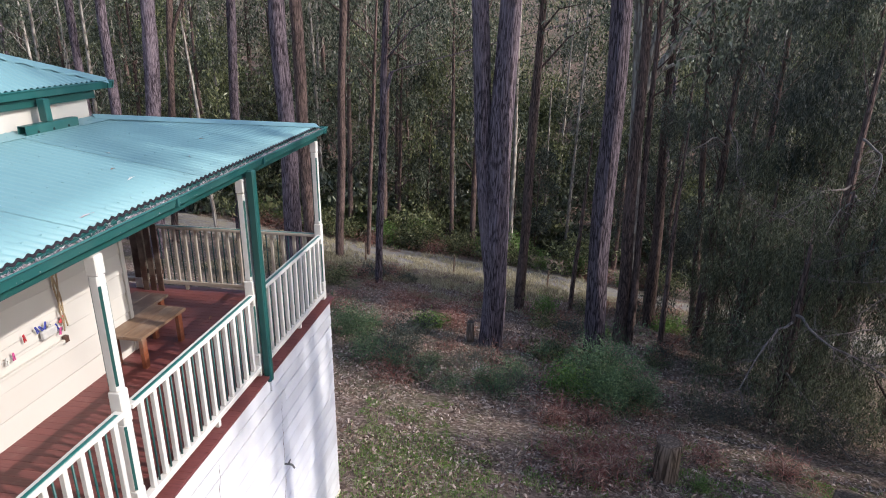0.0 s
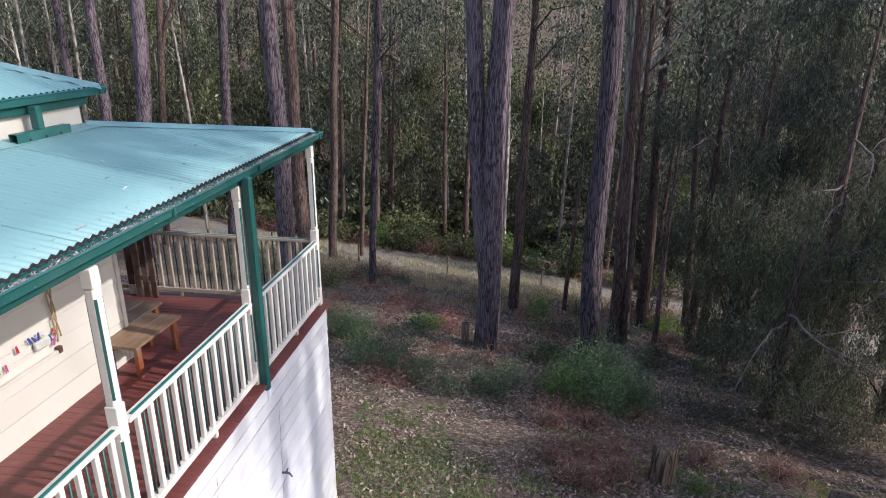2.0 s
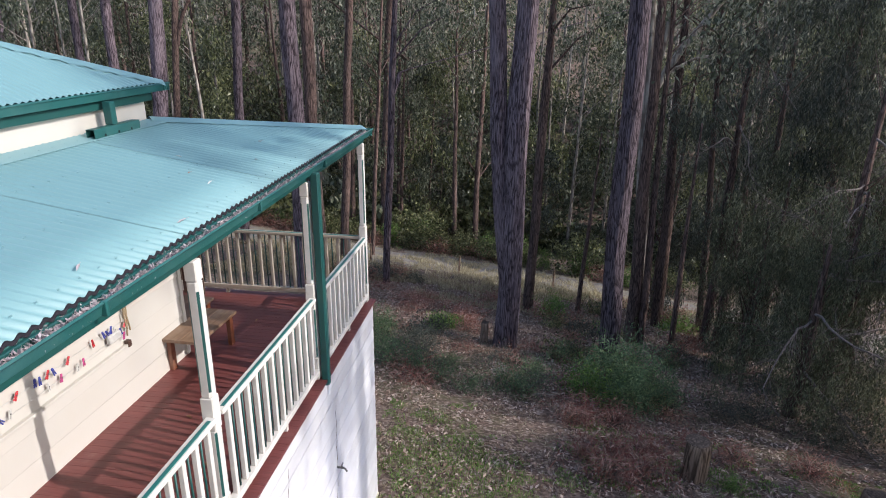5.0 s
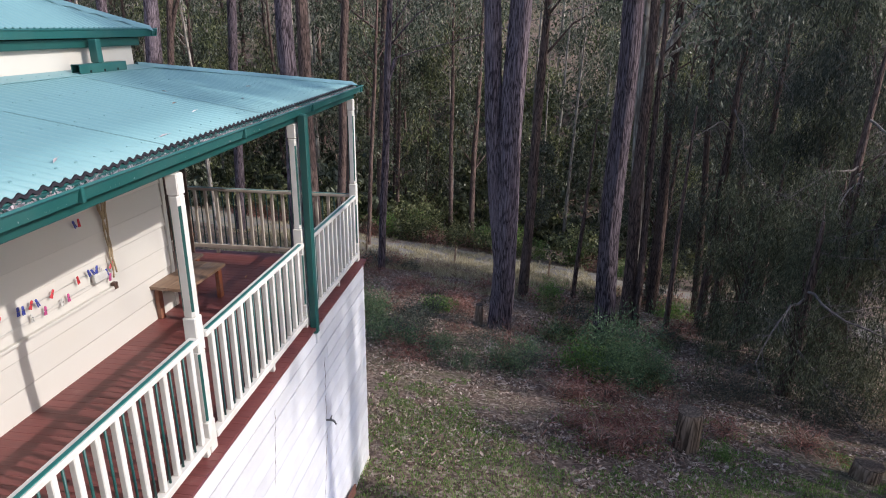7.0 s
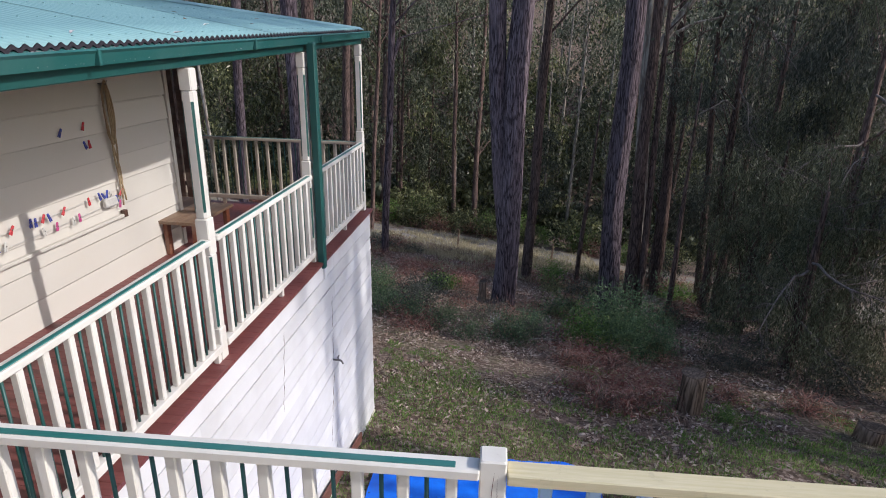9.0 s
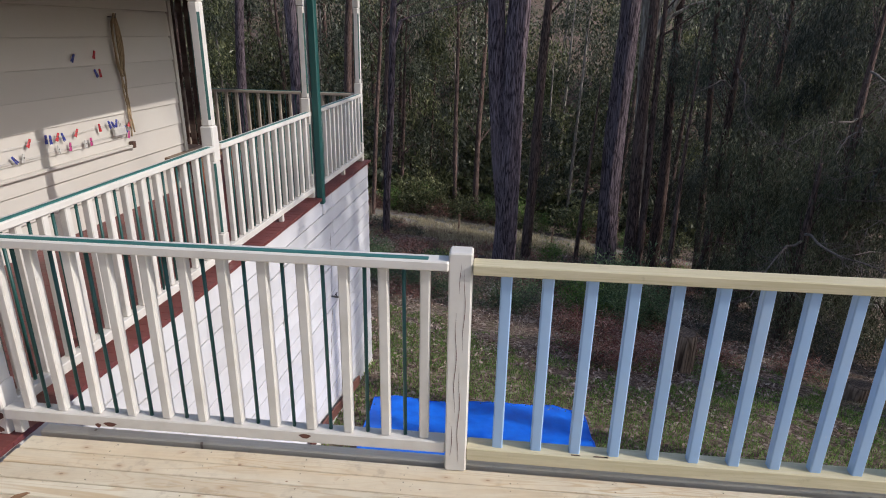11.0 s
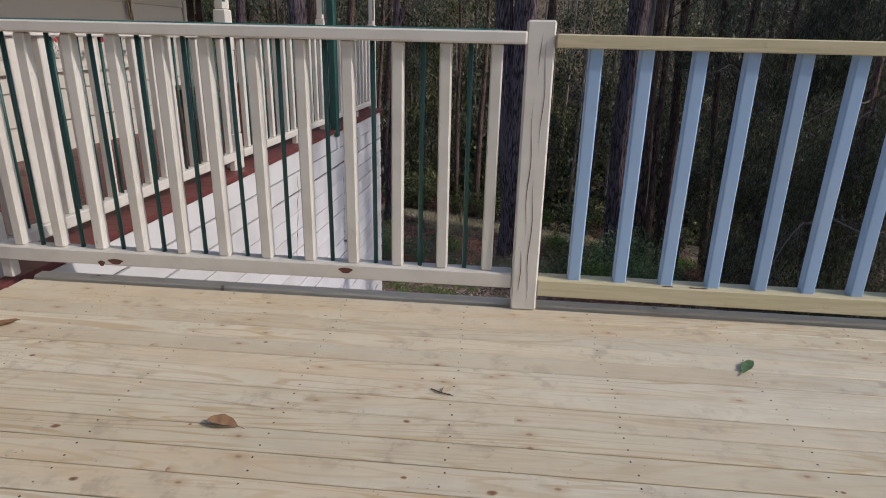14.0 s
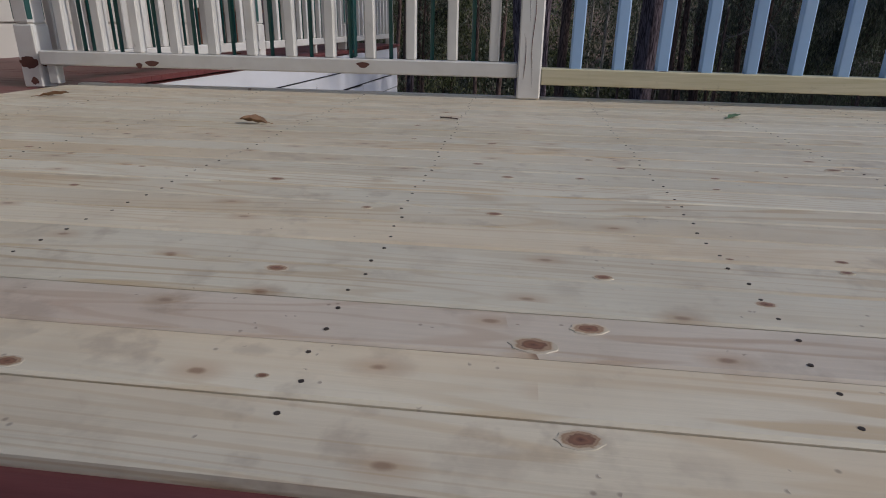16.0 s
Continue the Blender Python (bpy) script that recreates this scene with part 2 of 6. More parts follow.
IRONBARK = bark("furrowed_grey_bark", (0.19, 0.147, 0.165), (0.034, 0.024, 0.029), 19.0, 1.0, 0.09)
STRINGY = bark("brown_stringy_bark", (0.17, 0.115, 0.10), (0.05, 0.034, 0.03), 18.0, 0.8, 0.12)
PALEBARK = bark("smooth_pale_bark", (0.40, 0.355, 0.31), (0.17, 0.135, 0.115), 6.0, 0.3, 0.2)
STUMPBARK = bark("grey_split_stump_bark", (0.32, 0.225, 0.165), (0.085, 0.055, 0.038), 14.0, 0.9, 0.10)


def leafy(name, c1, c2, c3, through_=0.35, rough=0.5):
    k = Mat(name, rough, spec=0.4)
    col = k.ramp(k.island(), [(0.0, c1), (0.55, c2), (1.0, c3)])
    col = k.bright(col, k.random(0.8, 1.2))
    k.color(col).thin(col, through_)
    return k.m


GUMLEAF = leafy("grey_green_gum_leaves", (0.034, 0.043, 0.026), (0.084, 0.098, 0.060), (0.31, 0.315, 0.23), 0.40, 0.40)
OLIVELEAF = leafy("olive_green_leaves", (0.050, 0.060, 0.027), (0.116, 0.130, 0.058), (0.36, 0.36, 0.18), 0.44, 0.35)
DARKLEAF = leafy("dark_fine_foliage", (0.030, 0.038, 0.031), (0.062, 0.073, 0.053), (0.16, 0.17, 0.14), 0.30)
WEEPLEAF = leafy("olive_weeping_foliage", (0.042, 0.052, 0.030), (0.088, 0.100, 0.058), (0.24, 0.245, 0.16), 0.34)
BRIGHTLEAF = leafy("fresh_green_shrub_leaves", (0.07, 0.13, 0.03), (0.14, 0.24, 0.06), (0.28, 0.38, 0.12), 0.45)
WATTLELEAF = leafy("blue_green_wattle_foliage", (0.065, 0.105, 0.055), (0.13, 0.205, 0.105), (0.30, 0.40, 0.20), 0.48)
BRACKEN = leafy("dead_red_brown_bracken", (0.13, 0.052, 0.040), (0.32, 0.130, 0.100), (0.58, 0.40, 0.33), 0.25, 0.8)
LITTER = leafy("fallen_dry_leaves", (0.095, 0.057, 0.043), (0.25, 0.166, 0.128), (0.58, 0.47, 0.40), 0.1, 0.8)
PALELITTER = leafy("bleached_gutter_leaves", (0.34, 0.28, 0.29), (0.46, 0.39, 0.40), (0.62, 0.55, 0.56), 0.1, 0.8)
GRASS = leafy("green_grass_blades", (0.075, 0.15, 0.028), (0.15, 0.27, 0.055), (0.33, 0.40, 0.15), 0.5)
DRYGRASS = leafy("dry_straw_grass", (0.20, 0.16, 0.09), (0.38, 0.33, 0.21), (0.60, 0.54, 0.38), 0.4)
DEADWOOD = bark("bleached_dead_wood", (0.25, 0.215, 0.205), (0.12, 0.10, 0.095), 20.0, 0.3)
TWIG = bark("dry_grey_twigs", (0.26, 0.22, 0.18), (0.12, 0.10, 0.08), 20.0, 0.3)


def soil():
    k = Mat("leaf_strewn_forest_soil", 0.95, spec=0.1)
    co = k.coords(shift=False)
    big, mid, fine = k.noise(co, 0.23, 5.0), k.noise(co, 1.4, 5.0, 0.65), k.noise(co, 24.0, 5.0, 0.7)
    col = k.ramp(fine, [(0.3, (0.055, 0.036, 0.030)), (0.5, (0.140, 0.096, 0.078)), (0.72, (0.27, 0.198, 0.165))])
    col = k.mix(k.math("MULTIPLY", k.ramp(mid, [(0.45, (0, 0, 0)), (0.65, (1, 1, 1))]), 0.5), col, (0.075, 0.062, 0.035))
    cell = k.n("ShaderNodeTexVoronoi", Scale=17.0)
    k.link(co, cell.inputs["Vector"])
    sep = k.n("ShaderNodeSeparateColor")
    k.link(cell.outputs["Color"], sep.inputs[0])
    flake = k.ramp(sep.outputs[0], [(0.1, (0.06, 0.043, 0.034)), (0.5, (0.175, 0.125, 0.10)), (0.8, (0.28, 0.205, 0.165)), (1.0, (0.52, 0.43, 0.37))])
    col = k.mix(0.6, col, flake)
    green = k.ramp(k.math("ADD", k.math("MULTIPLY", big, 0.6), k.math("MULTIPLY", mid, 0.4)), [(0.49, (0, 0, 0)), (0.57, (1, 1, 1))])
    col = k.mix(k.math("MULTIPLY", green, 0.35), col, (0.085, 0.10, 0.035))
    k.color(col).bump(fine, 0.8, 0.04)
    return k.m


def gravel():
    k = Mat("pale_gravel_track", 0.9, spec=0.2)
    co = k.coords(shift=False)
    fine, big = k.noise(co, 30.0, 4.0, 0.7), k.noise(co, 0.8, 4.0)
    mid = k.noise(co, 3.2, 5.0, 0.7)
    col = k.ramp(fine, [(0.3, (0.13, 0.118, 0.108)), (0.5, (0.22, 0.20, 0.185)), (0.7, (0.36, 0.33, 0.30))])
    col = k.mix(k.math("MULTIPLY", k.ramp(mid, [(0.45, (0, 0, 0)), (0.62, (1, 1, 1))]), 0.7), col, (0.10, 0.078, 0.058))
    col = k.mix(k.math("MULTIPLY", k.ramp(big, [(0.45, (0, 0, 0)), (0.6, (1, 1, 1))]), 0.7), col, (0.25, 0.21, 0.14))
    k.color(col).bump(fine, 0.5, 0.02)
    return k.m


def tarp_blue():
    k = Mat("blue_woven_plastic", 0.32)
    co = k.coords(shift=False)
    f = k.noise(co, 5.0, 4.0)
    weave = k.noise(co, 260.0, 2.0)
    k.color(k.ramp(f, [(0.3, (0.004, 0.10, 0.62)), (0.7, (0.010, 0.17, 0.80))])).rough(f, 0.25, 0.42).bump(weave, 0.15, 0.002)
    return k.m


def plain(name, c, rough=0.5, metallic=0.0):
    k = Mat(name, rough, metallic)
    f = k.noise(k.coords(), 30.0, 4.0)
    k.color(k.bright(k.ramp(f, [(0.3, tuple(v * 0.8 for v in c)), (0.7, c)]), k.random(0.9, 1.1))).rough(f, rough - 0.08, rough + 0.1)
    return k.m


SOIL, GRAVEL, TARP = soil(), gravel(), tarp_blue()
# near-black colour for the shade under the roof sheet ends
EAVE_SHADE = plain("dark_purple_eave_shade", (0.020, 0.016, 0.024), 0.7)
SCREW = plain("rusty_dark_screw_head", (0.085, 0.064, 0.052), 0.6, 0.4)
STEEL = plain("dull_galvanised_steel", (0.20, 0.19, 0.18), 0.45, 0.9)
ROPE = plain("old_tan_rope", (0.34, 0.25, 0.15), 0.9)
PEGRED, PEGBLUE = plain("red_plastic", (0.55, 0.03, 0.04), 0.4), plain("blue_plastic", (0.05, 0.07, 0.35), 0.4)
PEGPINK, PEGWHITE = plain("pink_plastic", (0.55, 0.08, 0.25), 0.4), plain("grey_white_plastic", (0.6, 0.58, 0.55), 0.5)
RUST = plain("brown_painted_timber", (0.13, 0.05, 0.035), 0.7)
CUTWOOD = bark("weathered_cut_timber", (0.17, 0.125, 0.095), (0.07, 0.05, 0.04), 16.0, 0.5, 1.0)
DRYLEAF = plain("curled_brown_leaf", (0.30, 0.17, 0.09), 0.7)
GREENLEAF = plain("fallen_green_leaf", (0.10, 0.19, 0.08), 0.5)
def knot_wood():
    k = Mat("dark_pine_knot", 0.5)
    tc = k.n("ShaderNodeTexCoord")
    ln = k.n("ShaderNodeVectorMath")
    ln.operation = "LENGTH"
    k.link(tc.outputs["Object"], ln.inputs[0])
    wob = k.math("ADD", ln.outputs["Value"], k.math("MULTIPLY", k.math("SUBTRACT", k.noise(k.coords(), 2.5, 3.0), 0.5), 0.5))
    k.color(k.bright(k.ramp(wob, [(0.0, (0.12, 0.05, 0.03)), (0.3, (0.27, 0.13, 0.075)), (0.48, (0.20, 0.10, 0.06)), (0.6, (0.42, 0.28, 0.18)), (0.72, (0.34, 0.21, 0.12)), (0.80, (0.56, 0.44, 0.31)), (0.92, (0.60, 0.51, 0.385))]), k.random(0.9, 1.03)))
    return k.m


KNOT = knot_wood()
CONCRETE = plain("cream_rendered_plinth", (0.62, 0.56, 0.45), 0.85)


# ---------- building blocks ----------
class Build:
    """Collects vertices and faces of one mesh."""

    def __init__(self):
        self.v, self.f = [], []

    def add(self, verts, faces):
        o = len(self.v)
        self.v += [tuple(p) for p in verts]
        self.f += [tuple(i + o for i in face) for face in faces]
        return self

    def bar(self, a, b, w, h, ch=0.004, up=(0, 0, 1)):
        """A bar from a to b of width w and height h with chamfered long edges."""
        a, b, up = Vector(a), Vector(b), Vector(up)
        d = (b - a).normalized()
        if abs(d.dot(up)) > 0.99:
            up = Vector((0, 1, 0))
        s = d.cross(up).normalized()
        u = s.cross(d)
        w, h = w / 2, h / 2
        ch = min(ch, w * 0.6, h * 0.6)
        ring = [(w - ch, -h), (w, -h + ch), (w, h - ch), (w - ch, h), (-w + ch, h), (-w, h - ch), (-w, -h + ch), (-w + ch, -h)]
        e = d * min(ch, (b - a).length * 0.2)
        verts = []
        for p, k in ((a, 1 - ch / max(w, h)), (a + e, 1.0), (b - e, 1.0), (b, 1 - ch / max(w, h))):
            verts += [p + s * (x * k) + u * (y * k) for x, y in ring]
        faces = [tuple(range(7, -1, -1)), tuple(range(24, 32))]
        for r in range(3):
            faces += [(r * 8 + i, r * 8 + (i + 1) % 8, r * 8 + 8 + (i + 1) % 8, r * 8 + 8 + i) for i in range(8)]
        return self.add(verts, faces)

    def box(self, x0, x1, y0, y1, z0, z1, ch=0.004):
        dx, dy, dz = x1 - x0, y1 - y0, z1 - z0
        cx, cy, cz = (x0 + x1) / 2, (y0 + y1) / 2, (z0 + z1) / 2
        if dx >= dy and dx >= dz:
            return self.bar((x0, cy, cz), (x1, cy, cz), dy, dz, ch)
        if dy >= dz:
            return self.bar((cx, y0, cz), (cx, y1, cz), dx, dz, ch)
        return self.bar((cx, cy, z0), (cx, cy, z1), dx, dy, ch)

    def tube(self, pts, radii, n=8, cap=True):
        pts = [Vector(p) for p in pts]
        verts, faces = [], []
        for i, p in enumerate(pts):
            d = (pts[min(i + 1, len(pts) - 1)] - pts[max(i - 1, 0)]).normalized()
            ref = Vector((0, 0, 1)) if abs(d.z) < 0.9 else Vector((1, 0, 0))
            s = d.cross(ref).normalized()
            u = s.cross(d)
            r = radii[i] if hasattr(radii, "__len__") else radii
            verts += [p + (s * math.cos(a) + u * math.sin(a)) * r for a in (2 * math.pi * k / n for k in range(n))]
        for i in range(len(pts) - 1):
            faces += [(i * n + k, i * n + (k + 1) % n, i * n + n + (k + 1) % n, i * n + n + k) for k in range(n)]
        if cap:
            faces += [tuple(range(n - 1, -1, -1)), tuple(range((len(pts) - 1) * n, len(pts) * n))]
        return self.add(verts, faces)

    def mesh(self, name, material, smooth=False):
        me = bpy.data.meshes.new(name)
        me.from_pydata(self.v, [], self.f)
        me.validate()
        bm = bmesh.new()
        bm.from_mesh(me)
        bmesh.ops.recalc_face_normals(bm, faces=bm.faces)
        bm.to_mesh(me)
        bm.free()
        me.materials.append(material)
        if smooth:
            me.polygons.foreach_set("use_smooth", [True] * len(me.polygons))
        return me


def thing(name, m, label, category, group="", kind=""):
    ob = new(name)
    ob.empty_display_size = 0.1
    ob.matrix_world = m
    return tagged(ob, label, category, group, kind)


def part(name, mesh, parent, m=None, label=""):
    """One mesh object under a thing or a part; m is its place in the parent."""
    ob = new(name, mesh)
    ob.parent = parent
    ob.matrix_basis = m if m is not None else Matrix()
    if label:
        ob["label"] = label
    return ob


def solid(name, mesh, m, label, category, group="", kind=""):
    ob = new(name, mesh)
    ob.matrix_world = m
    return tagged(ob, label, category, group, kind)


def quads(name, corners, material):
    """A mesh of loose quads from an array (n, 4, 3)."""
    n = len(corners)
    me = bpy.data.meshes.new(name)
    me.vertices.add(n * 4)
    me.vertices.foreach_set("co", np.ascontiguousarray(corners, dtype=np.float32).ravel())
    me.loops.add(n * 4)
    me.loops.foreach_set("vertex_index", np.arange(n * 4, dtype=np.int32))
    me.polygons.add(n)
    me.polygons.foreach_set("loop_start", np.arange(0, n * 4, 4, dtype=np.int32))
    me.update(calc_edges=True)
    me.materials.append(material)
    return me


def leaves(rng, centers, per, spread, length, width, droop=1.0, wild=0.6):
    """Leaf quads round each of the centers, hanging by droop."""
    n = len(centers) * per
    c = np.repeat(np.asarray(centers), per, axis=0) + rng.normal(0, 1, (n, 3)) * np.asarray(spread)
    d = rng.normal(0, wild, (n, 3))
    d[:, 2] -= droop
    d /= np.linalg.norm(d, axis=1)[:, None]
    s = np.cross(d, rng.normal(0, 1, (n, 3)))
    s /= np.linalg.norm(s, axis=1)[:, None] + 1e-9
    ln = length * rng.uniform(0.6, 1.3, (n, 1))
    wd = width * rng.uniform(0.7, 1.3, (n, 1))
    return np.stack([c, c + d * ln * 0.45 + s * wd, c + d * ln, c + d * ln * 0.45 - s * wd], axis=1)


def trunk_mesh(name, material, path, radii, seg=20, ridge=0.06, seed=0, flare=1.0, b=None):
    """A trunk along path (points), with furrows, swellings and a flared foot."""
    rng = np.random.default_rng(seed)
    pts = [Vector(p) for p in path]
    rows = max(8, int((pts[-1] - pts[0]).length / 0.55))
    b = b or Build()
    lens = [0.0]
    for p, q in zip(pts, pts[1:]):
        lens.append(lens[-1] + (q - p).length)
    phase = rng.uniform(0, 6.28, 6)
    verts, faces = [], []
    for i in range(rows + 1):
        t = lens[-1] * i / rows
        j = min(max(k for k in range(len(lens)) if lens[k] <= t + 1e-6), len(pts) - 2)
        f = (t - lens[j]) / (lens[j + 1] - lens[j])
        p = pts[j].lerp(pts[j + 1], f)
        r = radii[j] * (1 - f) + radii[j + 1] * f
        r *= 1 + flare * 0.55 * math.exp(-t / (radii[0] * 1.3))
        p = p + Vector((math.sin(t * 0.7 + phase[0]), math.cos(t * 0.53 + phase[1]), 0)) * radii[0] * 0.12
        for k in range(seg):
            a = 2 * math.pi * k / seg
            w = 1 + ridge * (noise.noise((math.cos(a) * 4.5 + seed, math.sin(a) * 4.5, t * 0.55)) * 1.6 + 0.6 * (k % 2))
            w += 0.10 * noise.noise((math.cos(a) + seed * 3, math.sin(a), t * 0.4))
            verts.append((p.x + math.cos(a) * r * w, p.y + math.sin(a) * r * w, p.z))
    for i in range(rows):
        faces += [(i * seg + k, i * seg + (k + 1) % seg, (i + 1) * seg + (k + 1) % seg, (i + 1) * seg + k) for k in range(seg)]
    faces.append(tuple(range(rows * seg, rows * seg + seg)))
    b.add(verts, faces)
    return b.mesh(name, material, smooth=True)


# ---------- the lie of the land ----------
def lie(x, y):
    """Height of the ground."""
    if y < 6.9:
        z = -3.52 - 0.12 * (y - 6.9)
    elif y < 26:
        z = -3.52 - 0.25 * (y - 6.9)
    elif y < 52:
        z = -8.295 - 0.215 * (y - 26)
    else:
        z = -13.885 + 0.36 * (y - 52) * min(1.0, (y - 52) / 20)
    z -= 0.10 * (max(-25.0, min(30.0, x)) + 2.0) * min(1.0, max(0.2, y / 8))
    return z + 0.10 * noise.noise((x * 0.35, y * 0.35, 0)) + 0.05 * noise.noise((x * 1.1, y * 1.1, 3))


def track_y(x):
    """Middle of the gravel track."""
    y = 37.2 - 0.026 * (x + 4) ** 2 * (1 if x > -4 else 0.25)
    return max(y, 32.6 - 0.25 * (x - 10))


def make_ground():
    xs = np.concatenate([np.linspace(-260, -32, 20), np.linspace(-28, -8, 30), np.linspace(-7.6, 14, 110), np.linspace(14.6, 36, 36), np.linspace(40, 260, 20)])
    ys = np.concatenate([np.linspace(-160, -8, 14), np.linspace(-7, 2, 14), np.linspace(2.3, 26, 110), np.linspace(26.6, 60, 60), np.linspace(64, 320, 24)])
    v = [(x, y, lie(x, y)) for y in ys for x in xs]
    w = len(xs)
    f = [(j * w + i, j * w + i + 1, (j + 1) * w + i + 1, (j + 1) * w + i) for j in range(len(ys) - 1) for i in range(w - 1)]
    b = Build()
    b.v, b.f = v, f
    return solid("ground", b.mesh("ground", SOIL, True), Matrix(), "sloping forest floor with leaf litter, soil and patchy grass", "ground", kind="structure")


make_ground()


# ---------- the house: local x out from the wall, local y along the verandah ----------
HOUSE = pose(-2.115, 2.37, 0, 0, 0, -2.4)
ROOF = HOUSE @ pose(0, 0, 0, 1.4, 0, 0)
WALL_X, WALL_Y, EDGE_X, BACK_Y = -1.77, 2.50, 0.105, 4.43
TOP_X, TOP_Y = -1.95, 2.68  # upper wall, above the verandah roof
FLOOR_Z = -0.02


def weatherboards(parent, mat, along, fixed, u0, u1, z0, z1, pitch, face, joints=(), gap=0.004, flush=False):
    """Boards lapped on a wall: along 'y' at x=fixed or along 'x' at y=fixed; face +1/-1 outward."""
    cache = {}
    n = int(round((z1 - z0) / pitch))
    for i in range(n):
        cuts = [u0, u1]
        if joints:
            cuts = [u0] + [j for k, j in enumerate(joints) if (i + k) % 2 == 0] + [u1]
        for a, b in zip(cuts, cuts[1:]):
            key = round(b - a, 4)
            if key not in cache:
                m = Build()
                h = pitch - gap
                prof = [(0, 0), (0.026, 0.0), (0.029, 0.004), (0.014, h), (0, h)]
                if flush:
                    prof = [(0, 0), (0.023, 0), (0.026, 0.004), (0.0205, h), (0, h)]
                ln = b - a - 0.003
                verts = [(d * face, 0, z) for d, z in prof] + [(d * face, ln, z) for d, z in prof]
                faces = [(0, 1, 2, 3, 4), (9, 8, 7, 6, 5)] + [(k, (k + 1) % 5, 5 + (k + 1) % 5, 5 + k) for k in range(5)]
                cache[key] = m.add(verts, faces).mesh("board", mat)
            z = z0 + i * pitch
            wob = 0.0012 * math.sin(i * 7.3 + a)
            mm = pose(fixed, a, z, wob * 60) if along == "y" else pose(a, fixed, z, 0, wob * 60, -90)
            part("board", cache[key], parent, mm)


def core(x0, x1, y0, y1, z0, z1, mat, name="core"):
    return Build().box(x0, x1, y0, y1, z0, z1, 0.002).mesh(name, mat)


# upper storey wall on the verandah, and its return at the back
wall_east = solid("wall_east", core(WALL_X - 0.16, WALL_X - 0.002, -7.0, WALL_Y - 0.01, -0.1, 2.50, CREAM), HOUSE, "cream painted weatherboard house wall", "wall", kind="structure")
weatherboards(wall_east, CREAM, "y", WALL_X, -7.0, WALL_Y - 0.06, FLOOR_Z, 2.50, 0.252, 1)
part("corner_stop", Build().bar((WALL_X + 0.012, WALL_Y - 0.03, -0.02), (WALL_X + 0.012, WALL_Y - 0.03, 2.50), 0.06, 0.06, 0.004).mesh("corner_stop", CREAM), wall_east)
wall_north = solid("wall_north", core(-8.0, WALL_X - 0.165, WALL_Y - 0.17, WALL_Y - 0.012, -0.1, 2.50, CREAM), HOUSE, "cream painted weatherboard back wall", "wall", kind="structure")
wall_south = solid("wall_south", core(-8.0, WALL_X - 0.165, -7.0, -6.84, -0.1, 2.50, CREAM), HOUSE, "cream painted end wall", "wall", kind="structure")
wall_west = solid("wall_west", core(-8.16, -8.005, -7.0, WALL_Y, -0.1, 2.50, CREAM), HOUSE, "cream painted far wall", "wall", kind="structure")

wall_upper = solid("wall_upper", core(-8.0, TOP_X, -6.9, TOP_Y, 2.51, 2.95, CREAM), HOUSE @ pose(0, 0, 0, 1.4, 0, 0), "cream painted wall band between the two roofs", "wall", kind="structure")

# lower storey wall of lapped white boards
def ground_in(lx, ly):
    p = HOUSE @ Vector((lx, ly, 0))
    return lie(p.x, p.y)


# near-black core paints shade into the gaps between the white boards
wall_lower = solid("wall_lower_east", core(EDGE_X - 0.20, EDGE_X - 0.065, -4.0, BACK_Y - 0.12, -4.1, -0.08, plain("board_gap_shade", (0.03, 0.025, 0.022), 0.9)), HOUSE, "white weathered board wall below the verandah", "wall", kind="structure")
weatherboards(wall_lower, WALLWHITE, "y", EDGE_X - 0.045, -4.0, BACK_Y - 0.10, -3.405, -0.06, 0.18583, 1, (0.4, 2.55, -1.6), 0.014, True)
solid("wall_lower_north", core(-8.0, EDGE_X - 0.225, BACK_Y - 0.27, BACK_Y - 0.12, -4.1, -0.08, WALLWHITE), HOUSE, "white weathered board wall at the back of the house", "wall", kind="structure")
plinth = Build()
plinth.box(EDGE_X - 0.06, EDGE_X - 0.01, -4.0, BACK_Y - 0.08, -4.1, -3.44, 0.01)
solid("plinth", plinth.mesh("plinth", CONCRETE), HOUSE, "cream rendered plinth at the foot of the lower wall", "plinth", kind="structure")

# verandah floor: painted boards laid out from the wall
verandah_floor = solid("floor_verandah", core(-5.0, EDGE_X - 0.03, -4.6, BACK_Y - 0.02, -0.14, -0.06, REDDECK), HOUSE, "dark red painted verandah floor of narrow boards", "floor", kind="structure")


def planks_red():
    pitch = 0.094
    n = int((BACK_Y + 4.6) / pitch)
    short = Build().bar((WALL_X + 0.002, 0, 0), (EDGE_X, 0, 0), 0.0930, 0.03, 0.0015).mesh("plank", REDDECK)
    long_ = Build().bar((-5.0, 0, 0), (EDGE_X, 0, 0), 0.0930, 0.03, 0.0015).mesh("plank", REDDECK)
    for i in range(n):
        y = BACK_Y - 0.047 - i * pitch
        me = short if y < WALL_Y + 0.02 else long_
        part("plank", me, verandah_floor, pose(0, y, FLOOR_Z - 0.015 + 0.0007 * math.sin(i * 5.1)))


# ---------- verandah posts ----------
def post_mesh(h):
    b = Build()
    b.bar((0, 0, 0), (0, 0, 0.27), 0.099, 0.099, 0.006)
    b.bar((0, 0, 0.262), (0, 0, 0.885), 0.098, 0.098, 0.018)
    b.bar((0, 0, 0.87), (0, 0, 1.15), 0.099, 0.099, 0.008)
    b.bar((0, 0, 1.14), (0, 0, h - 0.14), 0.088, 0.088, 0.018)
    b.bar((0, 0, h - 0.15), (0, 0, h), 0.089, 0.089, 0.008)
    return b


